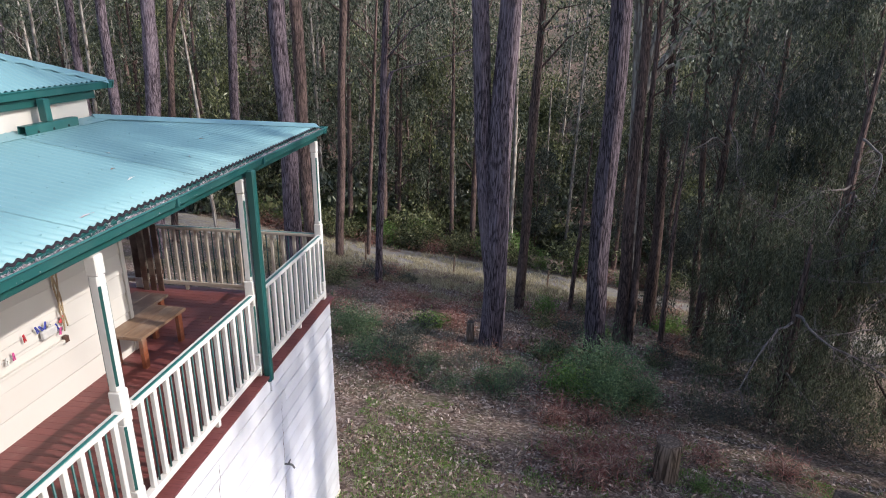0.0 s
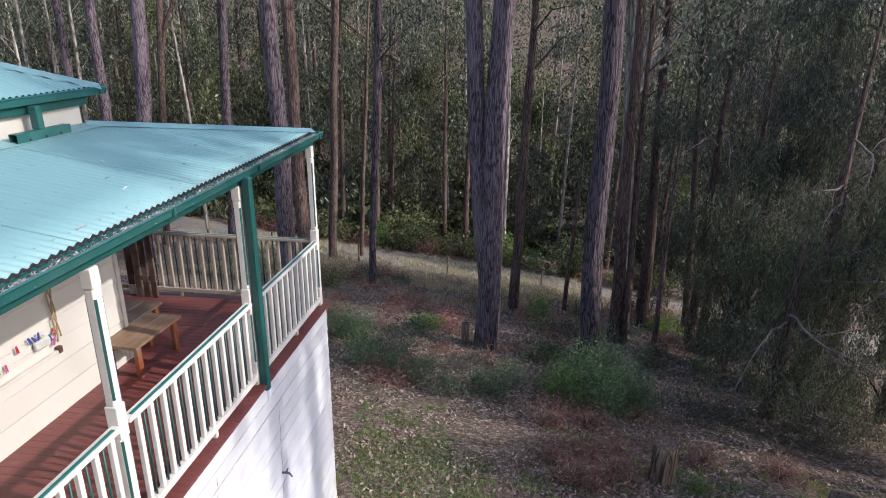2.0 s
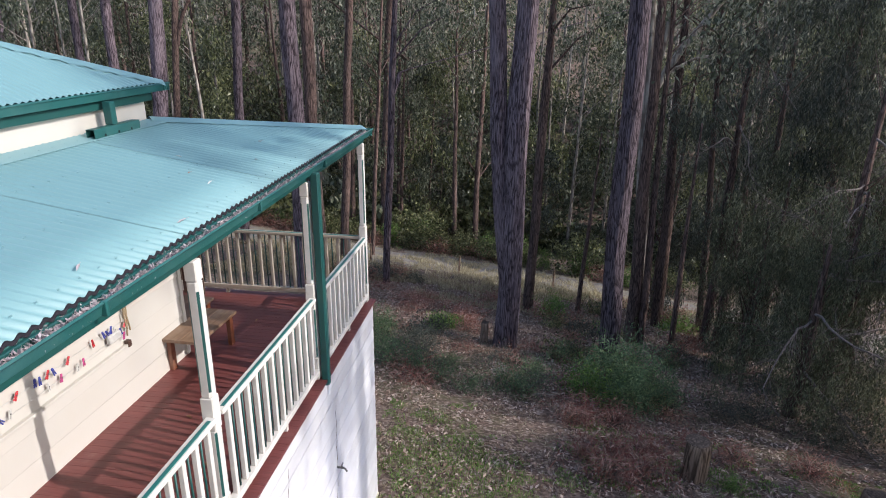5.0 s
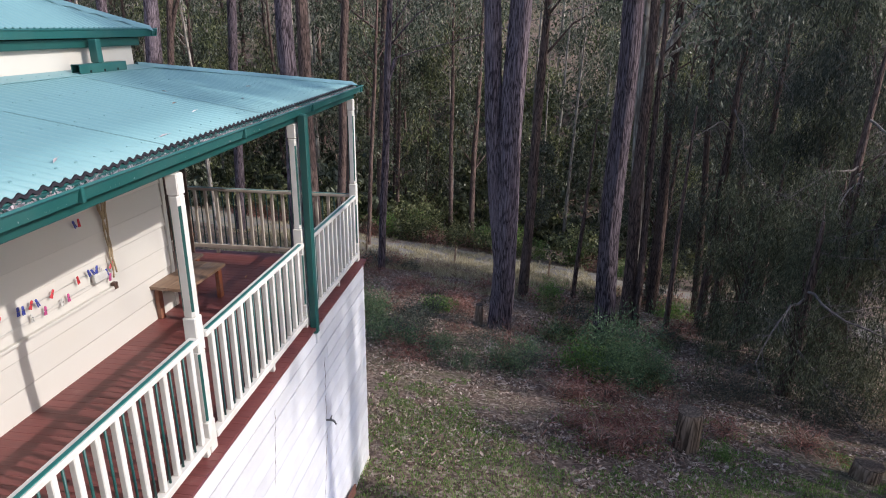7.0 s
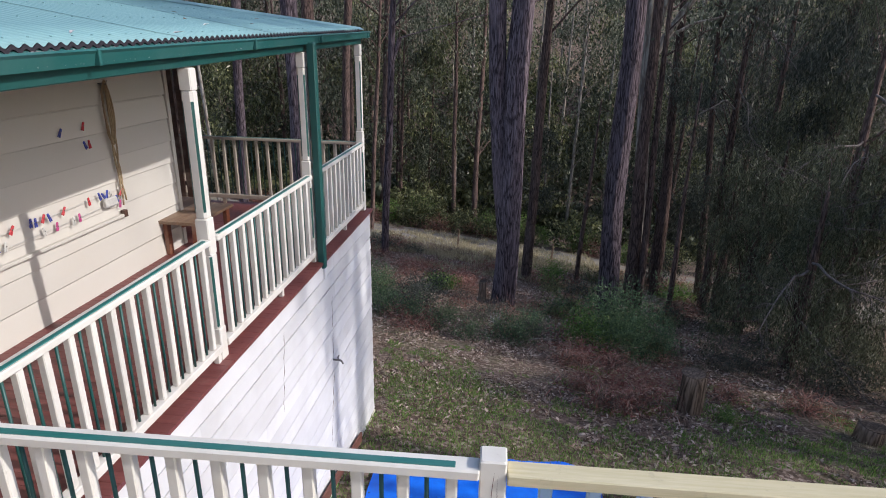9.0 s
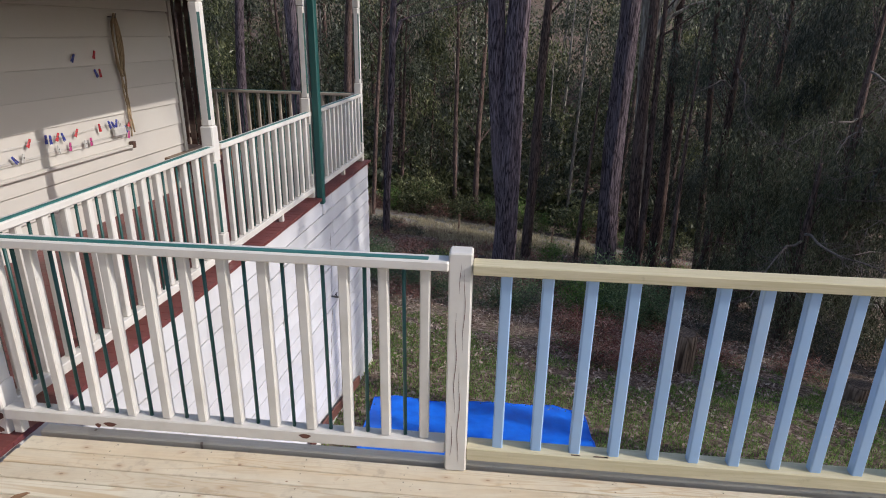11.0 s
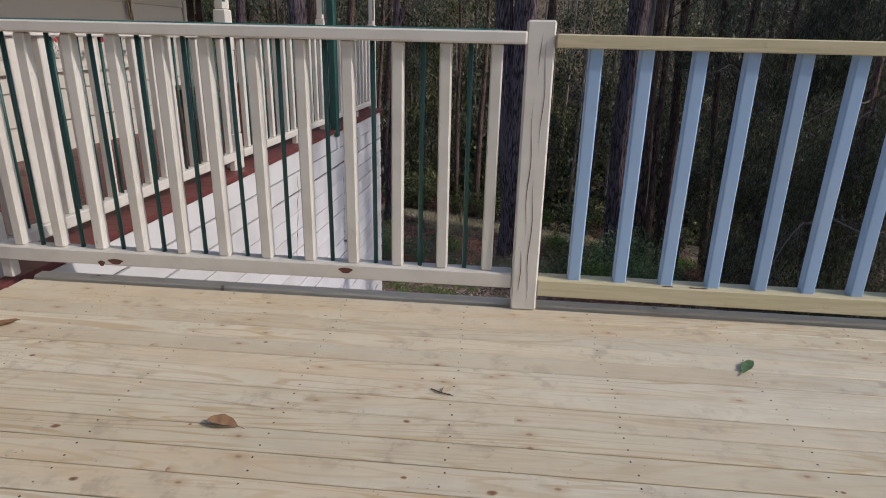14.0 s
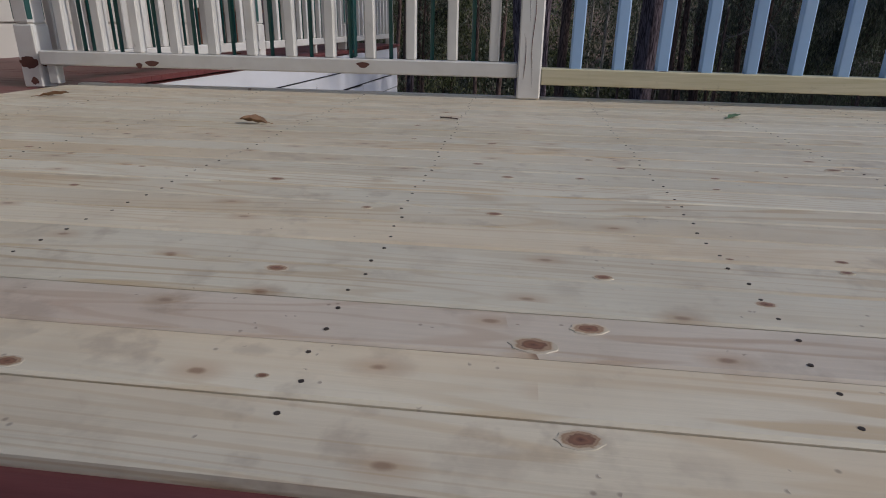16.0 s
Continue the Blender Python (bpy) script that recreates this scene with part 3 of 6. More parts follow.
def make_post(y, h, label, x=0.0):
    p = thing("verandah_post", HOUSE @ pose(x, y, FLOOR_Z), label, "post", "verandah posts")
    sh = part("shaft", post_mesh(h).mesh("shaft", WHITE), p)
    for z0, z1, half in ((1.20, h - 0.22, 0.044), (0.29, 0.86, 0.049)):
        r = half * 1.4142 - 0.0127
        for turn in (45, 135, 225, 315):
            part("painted_strip", Build().bar((r, 0, z0), (r, 0, z1), 0.005, 0.021, 0.002).mesh("painted_strip", GREEN), sh, pose(0, 0, 0, 0, 0, turn), "dark green painted chamfer")
    return p


for x, y, h in ((0.0, -2.34, 2.14), (-0.025, -0.055, 2.20), (-0.03, 2.15, 2.255), (-0.03, BACK_Y - 0.10, 2.31)):
    make_post(y, h, "white painted timber verandah post with green strips", x)
corner_post = bpy.data.objects["verandah_post"]
rng = np.random.default_rng(31)
for px_, pz, rx_, rz_, side in ((0.0, 0.108, 0.047, 0.026, 0), (0.012, 0.030, 0.020, 0.016, 0), (-0.01, 0.11, 0.034, 0.020, 1)):
    a = np.linspace(0, 2 * math.pi, 22, endpoint=False)
    rr = 1 + rng.normal(0, 0.12, 22)
    pts = [(min(0.0485, max(-0.0485, px_ + rx_ * math.cos(t) * q)), -0.0503, pz + rz_ * math.sin(t) * q) for t, q in zip(a, rr)]
    part("rotten_patch", Build().add(pts, [tuple(range(22))]).mesh("rotten_patch", RUST), corner_post, pose(0, 0, 0, 0, 0, 90 * side), "bare brown rotten timber where paint has gone")
back_post = thing("verandah_post", HOUSE @ pose(-2.9, BACK_Y - 0.1, FLOOR_Z), "dark brown timber post with a white base on the back verandah", "post", "verandah posts")
part("shaft", Build().bar((0, 0, 0.16), (0, 0, 2.36), 0.11, 0.11, 0.008).mesh("shaft", DARKWOOD), back_post)
part("base", Build().bar((0, 0, 0), (0, 0, 0.16), 0.12, 0.12, 0.006).mesh("base", WHITE), back_post, None, "white painted base block")
screen = thing("timber_screen", HOUSE @ pose(-2.62, BACK_Y - 0.22, FLOOR_Z), "narrow dark brown timber screen beside the back post", "screen")
for k in range(3):
    part("slat", Build().bar((-0.12 + 0.12 * k, 0, 0), (-0.12 + 0.12 * k, 0, 2.30), 0.09, 0.02, 0.003).mesh("slat", DARKWOOD), screen)
for z in (0.3, 1.2, 2.1):
    part("cross_rail", Build().bar((-0.17, 0.022, z), (0.17, 0.022, z), 0.02, 0.07, 0.003).mesh("cross_rail", DARKWOOD), screen)

# square downpipe beside the middle post
dp = thing("downpipe", HOUSE @ pose(0.082, 2.16, 0), "dark green square downpipe beside a verandah post", "downpipe")
part("pipe", Build().bar((0, 0, -0.10), (0, 0, 2.33), 0.085, 0.085, 0.012).mesh("pipe", GREEN), dp)
part("elbow", Build().bar((0.01, 0.02, -0.24), (0.01, 0.02, -0.10), 0.05, 0.05, 0.01).mesh("elbow", WALLWHITE), dp, None, "white painted pipe stub on the wall")


# ---------- railings ----------
BAL = Build().bar((0, 0, 0), (0, 0, 0.80), 0.042, 0.042, 0.005).mesh("baluster", WHITE)
ROD = Build().tube([(0, 0, 0), (0, 0, 0.85)], 0.0085, 8).mesh("rod", GREEN, True)
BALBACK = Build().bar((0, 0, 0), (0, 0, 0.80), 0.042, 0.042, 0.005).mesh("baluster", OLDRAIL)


def railing(m, length, first, step, count, label, rods=True, strip=(0.05, 0.05), stubs=(0.5,), top=1.0, rail_mat=None):
    """A bay along local x from 0 to length, standing on z = 0."""
    rail_mat = rail_mat or WHITE
    r = thing("railing", m, label, "railing", "verandah railings")
    tr = part("top_rail", Build().bar((0, 0, top - 0.021), (length, 0, top - 0.021), 0.082, 0.042, 0.006).mesh("top_rail", rail_mat), r)
    part("bottom_rail", Build().bar((0, 0, 0.112), (length, 0, 0.112), 0.072, 0.06, 0.005).mesh("bottom_rail", rail_mat), r)
    # strip colour is lightened to teal to show a sky reflection
    part("painted_strip", Build().bar((strip[0], -0.010, top + 0.001), (length - strip[1], -0.010, top + 0.001), 0.030, 0.008, 0.002).mesh("painted_strip", SKYLIT_GREEN), tr, None, "dark green painted strip on the rail, lightened for sky sheen")
    hb = (top - 0.042 - 0.142) / 0.80
    for i in range(count):
        x = first + i * step
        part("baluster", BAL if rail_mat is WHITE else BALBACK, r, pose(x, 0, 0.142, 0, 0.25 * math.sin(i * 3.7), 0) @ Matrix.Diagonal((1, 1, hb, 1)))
        if rods and i < count - 1:
            part("rod", ROD, r, pose(x + step / 2, 0.004, 0.138, 0, 0.3 * math.sin(i * 2.3)) @ Matrix.Diagonal((1, 1, hb * 0.95, 1)), "thin dark green steel rod")
    for s in stubs:
        part("stub", Build().bar((length * s, 0.0, 0.0), (length * s, 0.0, 0.082), 0.045, 0.045, 0.004).mesh("stub", rail_mat), r)
    return r


def along_y(x, y):
    return HOUSE @ pose(x, y, FLOOR_Z, 0, 0, 90)


RAIL_LABEL = "white painted timber verandah railing with thin green rods"
for y0, y1 in ((-2.29, -0.105), (-0.005, 2.10), (2.20, BACK_Y - 0.15)):
    ln = y1 - y0
    n = int(ln / 0.168)
    first = (ln - (n - 1) * 0.168) / 2
    # the green strip lies on the outer half of the top rail
    railing(along_y(0, y0), ln, first, 0.168, n, RAIL_LABEL, stubs=(0.985,) if y0 < -1 else (0.55,))
n = int(2.75 / 0.168)
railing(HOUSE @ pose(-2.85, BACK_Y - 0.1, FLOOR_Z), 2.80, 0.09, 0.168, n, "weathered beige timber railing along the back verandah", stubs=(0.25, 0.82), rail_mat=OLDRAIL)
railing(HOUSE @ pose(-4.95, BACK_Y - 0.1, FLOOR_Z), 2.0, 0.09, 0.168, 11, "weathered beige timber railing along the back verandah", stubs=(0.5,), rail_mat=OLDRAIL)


# ---------- verandah roof ----------
EAVE_X, EAVE_Z, TOP_Z, HIP_Y = -0.02, 2.365, 2.68, 4.55
SLOPE = (TOP_Z - EAVE_Z) / (EAVE_X - TOP_X)


def hip_x(y):
    """Where the hip lies over the side roof at y."""
    return TOP_X if y < TOP_Y else TOP_X + (EAVE_X - TOP_X) * (y - TOP_Y) / (HIP_Y - TOP_Y)


verandah_roof = thing("roof_verandah", ROOF, "teal corrugated steel verandah roof with some fallen leaves", "roof", kind="structure")


def roof_sheets():
    wave, cols = 0.076, 8
    y = HIP_Y - 0.01
    i = 0
    while y > -6.0:
        y0 = y - wave * 10.3
        b = Build()
        ny = int(round((y - y0) / wave * cols))
        verts, faces = [], []
        for j in range(ny + 1):
            yy = y0 + (y - y0) * j / ny
            dz = 0.0095 * math.sin(2 * math.pi * yy / wave) + 0.0022 * (i % 2) + 0.003
            xi = hip_x(yy)
            for th in (0.0, -0.0015):
                for s in range(5):
                    x = EAVE_X + (xi - EAVE_X) * s / 4
                    verts.append((x, yy, EAVE_Z + (EAVE_X - x) * SLOPE + dz + th))
        for j in range(ny):
            for s in range(4):
                a = j * 10 + s
                faces.append((a, a + 1, a + 11, a + 10))
            a = j * 10
            faces.append((a, a + 10, a + 15, a + 5))
        b.add(verts, faces)
        part("roof_sheet", b.mesh("roof_sheet", ROOFTEAL, True), verandah_roof)
        y = y0 + 0.02
        i += 1


roof_sheets()


def eave_filler():
    """Dark strip that stands in for shade, following the corrugations under the sheet ends."""
    b = Build()
    n = int((HIP_Y - 0.02 + 2.6) / 0.0095)
    verts, faces = [], []
    for j in range(n + 1):
        yy = -2.6 + j * 0.0095
        dz = 0.0095 * math.sin(2 * math.pi * yy / 0.076)
        for x, z in ((0.004, 0.0), (0.004, -0.020), (-0.012, -0.020), (-0.012, 0.0)):
            verts.append((EAVE_X + x, yy, EAVE_Z + dz + z))
    for j in range(n):
        faces += [(j * 4 + k, j * 4 + (k + 1) % 4, j * 4 + 4 + (k + 1) % 4, j * 4 + 4 + k) for k in range(4)]
    part("eave_filler", b.add(verts, faces).mesh("eave_filler", EAVE_SHADE), verandah_roof, None, "dark scalloped strip standing in for shade under the sheet ends")


eave_filler()
# back slope of the verandah roof
bk = Build()
verts, faces = [], []
nx = 400
for j in range(nx + 1):
    x = EAVE_X - 0.01 - j * (5.2 / nx)
    yi = HIP_Y - (HIP_Y - TOP_Y) * min(1.0, (EAVE_X - x) / (EAVE_X - TOP_X))
    for s in range(2):
        yy = HIP_Y + (yi - HIP_Y) * s
        verts.append((x, yy, EAVE_Z + (HIP_Y - yy) * (TOP_Z - EAVE_Z) / (HIP_Y - TOP_Y) + 0.0095 * math.sin(2 * math.pi * x / 0.076)))
for j in range(nx):
    faces.append((j * 2, j * 2 + 1, j * 2 + 3, j * 2 + 2))
part("roof_sheet", bk.add(verts, faces).mesh("roof_sheet", ROOFTEAL, True), verandah_roof)
# hip capping standing a little off the corrugations
hc = Build()
p0, p1 = Vector((EAVE_X - 0.02, HIP_Y - 0.02, EAVE_Z + 0.022)), Vector((TOP_X + 0.02, TOP_Y + 0.02, TOP_Z + 0.022))
dv = (p1 - p0).normalized()
sd = dv.cross(Vector((0, 0, 1))).normalized()
nn = 90
verts, faces = [], []
for j in range(nn + 1):
    c = p0.lerp(p1, j / nn)
    dip = 0.0015 * math.sin(j * 2.1)
    verts += [c + sd * 0.15 + Vector((0, 0, -0.023 + dip)), c + sd * 0.02 + Vector((0, 0, 0.012)), c - sd * 0.02 + Vector((0, 0, 0.012)), c - sd * 0.15 + Vector((0, 0, -0.023 + dip))]
for j in range(nn):
    faces += [(j * 4 + k, j * 4 + k + 1, j * 4 + k + 5, j * 4 + k + 4) for k in range(3)]
part("hip_cap", hc.add(verts, faces).mesh("hip_cap", ROOFTEAL, True), verandah_roof, None, "folded teal steel hip capping")
# flashing where the roof meets the wall
part("flashing", Build().bar((TOP_X + 0.12, -6.0, TOP_Z - 0.12 * SLOPE + 0.014), (TOP_X + 0.12, TOP_Y, TOP_Z - 0.12 * SLOPE + 0.014), 0.20, 0.005, 0.002, (SLOPE, 0, 1)).mesh("flashing", ROOFTEAL), verandah_roof, None, "green steel flashing along the wall")
# soffit timbers and beam
beam = Build()
beam.bar((-0.035, -6.0, 2.262), (-0.035, BACK_Y + 0.02, 2.262), 0.075, 0.15, 0.005)
part("beam", beam.mesh("beam", GREEN), verandah_roof, None, "dark green eaves beam on the posts")
beam = Build()
beam.bar((-0.075, BACK_Y - 0.08, 2.25), (-5.0, BACK_Y - 0.08, 2.25), 0.075, 0.15, 0.005)
part("beam", beam.mesh("beam", GREEN), verandah_roof, None, "dark green eaves beam on the posts")
soffit = Build()
soffit.add([(EAVE_X, -6, EAVE_Z - 0.03), (TOP_X, -6, TOP_Z - 0.03), (TOP_X, TOP_Y, TOP_Z - 0.03), (EAVE_X, HIP_Y, EAVE_Z - 0.03)], [(0, 1, 2, 3)])
soffit.add([(EAVE_X, HIP_Y, EAVE_Z - 0.03), (TOP_X, TOP_Y, TOP_Z - 0.03), (-5, TOP_Y, TOP_Z - 0.03), (-5, HIP_Y, EAVE_Z - 0.03)], [(0, 1, 2, 3)])
solid("ceiling", soffit.mesh("ceiling", painted("grey_green_steel", (0.10, 0.15, 0.14), (0.16, 0.17, 0.15), 0.4)), ROOF, "grey-green steel underside of the verandah roof", "ceiling", kind="structure")


def gutter(parent, a, b, name="gutter"):
    """A quad gutter along local y at the eave, open at the top."""
    prof = [(0.0, 0.055), (0.0, -0.03), (0.088, -0.03), (0.105, 0.03), (0.118, 0.045), (0.108, 0.055), (0.098, 0.04), (0.083, -0.023), (0.006, -0.023), (0.006, 0.055)]
    m = Build()
    k = len(prof)
    (ax, ay, az), (bx, by, bz) = a, b
    d = Vector((bx - ax, by - ay, 0)).normalized()
    out = Vector((d.y, -d.x, 0))
    verts = [Vector(a) + out * u + Vector((0, 0, w)) for u, w in prof] + [Vector(b) + out * u + Vector((0, 0, w)) for u, w in prof]
    m.add(verts, [tuple(range(k)), tuple(range(2 * k - 1, k - 1, -1))] + [(i, (i + 1) % k, k + (i + 1) % k, k + i) for i in range(k)])
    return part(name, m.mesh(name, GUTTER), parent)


# dark green strip put in for the shaded cavity below the sheets
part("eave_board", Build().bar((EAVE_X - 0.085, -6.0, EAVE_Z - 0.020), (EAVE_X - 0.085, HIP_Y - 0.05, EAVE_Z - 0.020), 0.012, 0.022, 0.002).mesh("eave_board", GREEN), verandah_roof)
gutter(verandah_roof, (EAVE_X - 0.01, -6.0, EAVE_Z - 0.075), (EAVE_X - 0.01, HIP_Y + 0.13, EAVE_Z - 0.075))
gutter(verandah_roof, (EAVE_X + 0.10, HIP_Y - 0.01, EAVE_Z - 0.075), (-5.0, HIP_Y - 0.01, EAVE_Z - 0.075))
for gy in (-1.0, 0.9, 2.55):
    part("gutter_joint", Build().box(EAVE_X + 0.078, EAVE_X + 0.112, gy - 0.012, gy + 0.012, EAVE_Z - 0.106, EAVE_Z - 0.024, 0.003).mesh("gutter_joint", GUTTER), verandah_roof)

# litter lying in the gutter
rng = np.random.default_rng(5)
pos = np.stack([rng.uniform(EAVE_X + 0.010, EAVE_X + 0.085, 9000), rng.uniform(-2.5, HIP_Y, 9000), rng.uniform(EAVE_Z - 0.066, EAVE_Z - 0.044, 9000)], axis=1)
lf = leaves(rng, pos, 1, 0.004, 0.040, 0.006, 0.1, 0.7)
lf[:, :, 2] = np.clip(lf[:, :, 2], EAVE_Z - 0.095, EAVE_Z - 0.022)
lf[:, :, 0] = np.clip(lf[:, :, 0], EAVE_X + 0.002, EAVE_X + 0.084)
solid("gutter_leaves", quads("gutter_leaves", lf, PALELITTER), ROOF, "dry fallen leaves lying in the gutter", "leaves", kind="stuff")

# ---------- upper roof, its gutter and frieze ----------
upper_roof = thing("roof_main", ROOF, "teal corrugated steel main roof with hip capping", "roof", kind="structure")
UX, UY, UZ = TOP_X + 0.08, TOP_Y + 0.27, 3.06


def upper_sheets():
    for side in (0, 1):
        b = Build()
        verts, faces = [], []
        n = 520
        for j in range(n + 1):
            u = j * 8.0 / n
            wv = 0.0095 * math.sin(2 * math.pi * u / 0.076)
            if side == 0:
                y = UY - u
                run = min(3.2, u)
                for s in range(4):
                    r = run * s / 3
                    verts.append((UX - r, y, UZ + 0.42 * r + wv))
            else:
                x = UX - u
                run = min(3.2, u)
                for s in range(4):
                    r = run * s / 3
                    verts.append((x, UY - r, UZ + 0.42 * r + wv))
        for j in range(n):
            faces += [(j * 4 + s, j * 4 + s + 1, j * 4 + s + 5, j * 4 + s + 4) for s in range(3)]
        part("roof_sheet", b.add(verts, faces).mesh("roof_sheet", ROOFTEAL, True), upper_roof)


upper_sheets()
hc = Build()
verts, faces = [], []
nn = 60
for j in range(nn + 1):
    r = 3.2 * j / nn
    c = Vector((UX - r, UY - r, UZ + 0.42 * r + 0.024))
    sd = Vector((1, -1, 0)).normalized()
    dip = 0.010 * math.sin(j * 2.1)
    verts += [c + sd * 0.14 + Vector((0, 0, -0.055 + dip)), c + sd * 0.02, c - sd * 0.02, c - sd * 0.14 + Vector((0, 0, -0.055 + dip))]
for j in range(nn):
    faces += [(j * 4 + k, j * 4 + k + 1, j * 4 + k + 5, j * 4 + k + 4) for k in range(3)]
part("hip_cap", hc.add(verts, faces).mesh("hip_cap", ROOFTEAL, True), upper_roof, None, "folded teal steel hip capping")
gutter(upper_roof, (UX - 0.06, -6.0, UZ - 0.055), (UX - 0.06, UY + 0.05, UZ - 0.055))
gutter(upper_roof, (UX + 0.05, UY - 0.06, UZ - 0.055), (-7.0, UY - 0.06, UZ - 0.055))
part("frieze", Build().bar((TOP_X + 0.035, -6.0, 2.925), (TOP_X + 0.035, TOP_Y + 0.03, 2.925), 0.05, 0.08, 0.004).mesh("frieze", GREEN), upper_roof, None, "dark green frieze board")
part("frieze", Build().bar((TOP_X + 0.06, TOP_Y + 0.035, 2.925), (-7.0, TOP_Y + 0.035, 2.925), 0.05, 0.08, 0.004).mesh("frieze", GREEN), upper_roof, None, "dark green frieze board")
part("eaves_lining", Build().box(-7.0, UX - 0.065, -6.0, UY - 0.065, 2.968, 2.978, 0.002).mesh("eaves_lining", GREEN), upper_roof)

# green brace on the verandah roof: a hollow beam with a short stub up to the eaves
brace = thing("roof_brace", ROOF @ pose(-1.79, 1.90, EAVE_Z + (EAVE_X + 1.79) * SLOPE + 0.012), "green hollow steel beam lying on the verandah roof", "bracket")
hb = Build()
w, t = 0.042, 0.005
for x0, x1, z0, z1 in ((-w, w, 0, t), (-w, w, 2 * w - t, 2 * w), (-w, -w + t, t, 2 * w - t), (w - t, w, t, 2 * w - t)):
    hb.box(x0, x1, -0.345, 0.345, z0, z1, 0.001)
part("beam", hb.mesh("beam", GUTTER), brace)
part("stub_post", Build().bar((-0.02, 0.0, 2 * w), (-0.02, 0.0, 0.30), 0.085, 0.075, 0.006).mesh("stub_post", GUTTER), brace)
# near-black discs drawn for the shaded insides of bolt holes
for k in (-0.2, 0.0, 0.2):
    part("bolt_hole", Build().tube([(w + 0.0005, k, 0.016), (w + 0.003, k, 0.016)], 0.013, 10).mesh("bolt_hole", plain("hole_shade", (0.01, 0.02, 0.02), 0.9)), brace)

# roof screws in rows
scr = Build()
for row in range(4):
    x = EAVE_X - 0.12 - row * 0.56
    for k in range(60):
        y = -3.0 + k * 0.152
        if hip_x(y) < x - 0.12:
            z = EAVE_Z + (EAVE_X - x) * SLOPE + 0.0125
            scr.tube([(x, y, z), (x, y, z + 0.006)], 0.008, 6)
solid("roof_screws", scr.mesh("roof_screws", ROOFTEAL), ROOF, "rows of small screw heads on the verandah roof", "screws", kind="stuff")


# ---------- the new deck ----------
# the dark core sheet stands in for shade seen through the board gaps
deck = solid("floor_deck", core(-2.0, 3.4, -2.275, 0.0, -0.08, -0.045, DARKWOOD), Matrix(), "new pale pine deck of long boards", "floor", kind="structure")
DECK_Y0, PITCH, NBOARD = -2.286, 0.0941, 24
X0, X1 = -2.035, 3.45
JOISTS = [-1.594 + 0.459 * k for k in range(11)]

solid("trim_deck_edge", Build().bar((-2.02, 0.030, -0.071), (3.45, 0.030, -0.071), 0.058, 0.15, 0.006).mesh("trim_deck_edge", BEARER), Matrix(), "grey weathered timber beam along the deck edge", "beam", kind="structure")
for xx in (-1.2, 1.1, 3.2):
    solid("deck_stump", Build().bar((xx, -0.25, lie(xx, -0.25) - 0.1), (xx, -0.25, -0.061), 0.1, 0.1, 0.006).mesh("deck_stump", BEARER), Matrix(), "square timber stump under the deck", "post", "deck stumps")
    solid("deck_stump", Build().bar((xx, -2.0, lie(xx, -2.0) - 0.1), (xx, -2.0, -0.061), 0.1, 0.1, 0.006).mesh("deck_stump", BEARER), Matrix(), "square timber stump under the deck", "post", "deck stumps")

# red boards behind the new deck
rear_floor = solid("floor_rear", core(-2.0, 3.4, -5.0, -2.29, -0.12, -0.046, REDDECK), Matrix(), "dark red painted boards at the edge of the new deck", "floor", kind="structure")

# ---------- railing in front of the deck ----------
np_ = thing("newel_post", Matrix(), "weathered cream square timber post with drying cracks", "post")


def newel():
    b = Build()
    b.bar((0, 0, 0.0), (-0.002, 0.018, 1.035), 0.095, 0.095, 0.006)
    return b


part("shaft", newel().mesh("shaft", WHITE), np_)
for k, (cx, z0, z1) in enumerate(((0.008, 0.05, 0.50), (-0.012, 0.30, 0.78), (0.018, 0.60, 0.99), (0.0, 0.86, 1.0), (-0.022, 0.08, 0.24))):
    b = Build()
    pts = [(cx + 0.004 * math.sin(z * 23 + k), -0.0478 + 0.018 * z, z) for z in np.linspace(z0, z1, 14)]
    b.tube(pts, [0.0003 + 0.0011 * math.sin(math.pi * i / 13) for i in range(14)], 4)
    part("crack", b.mesh("crack", RUST), np_, None, "thin dark drying crack")

front = railing(pose(-2.15, 0.0, 0.0), 2.15 - 0.048, 2.15 - 0.146 - 11 * 0.1713, 0.1713, 12, "white painted timber deck railing with thin green rods", strip=(0.02, 0.085), stubs=(0.02,))
new_bay = thing("railing", pose(0.0475, 0.0, 0.0), "new deck railing with raw pine rails and pale blue balusters", "railing", "verandah railings")
part("top_rail", Build().bar((0.0, 0, 0.972), (3.4, 0, 0.972), 0.085, 0.044, 0.004).mesh("top_rail", RAILPINE), new_bay)
part("bottom_rail", Build().bar((0.0, 0, 0.092), (3.4, 0, 0.080), 0.085, 0.065, 0.004).mesh("bottom_rail", RAILPINE), new_bay)
BBAL = Build().bar((0, 0, 0), (0, 0, 0.845), 0.046, 0.042, 0.005).mesh("baluster", BLUE)
for mx, mw in ((0.475, 0.016), (0.49, 0.006), (0.585, 0.03), (0.61, 0.008)):
    part("stamp_mark", Build().box(mx - mw, mx + mw, -0.036, -0.028, 0.1235, 0.1245, 0.0002).mesh("stamp_mark", DARKWOOD), new_bay, None, "faint dark timber stamp mark")
for i in range(20):
    part("baluster", BBAL, new_bay, pose(0.136 + i * 0.1688, 0.0, 0.113, 0, 0.2 * math.sin(i * 4.1)))


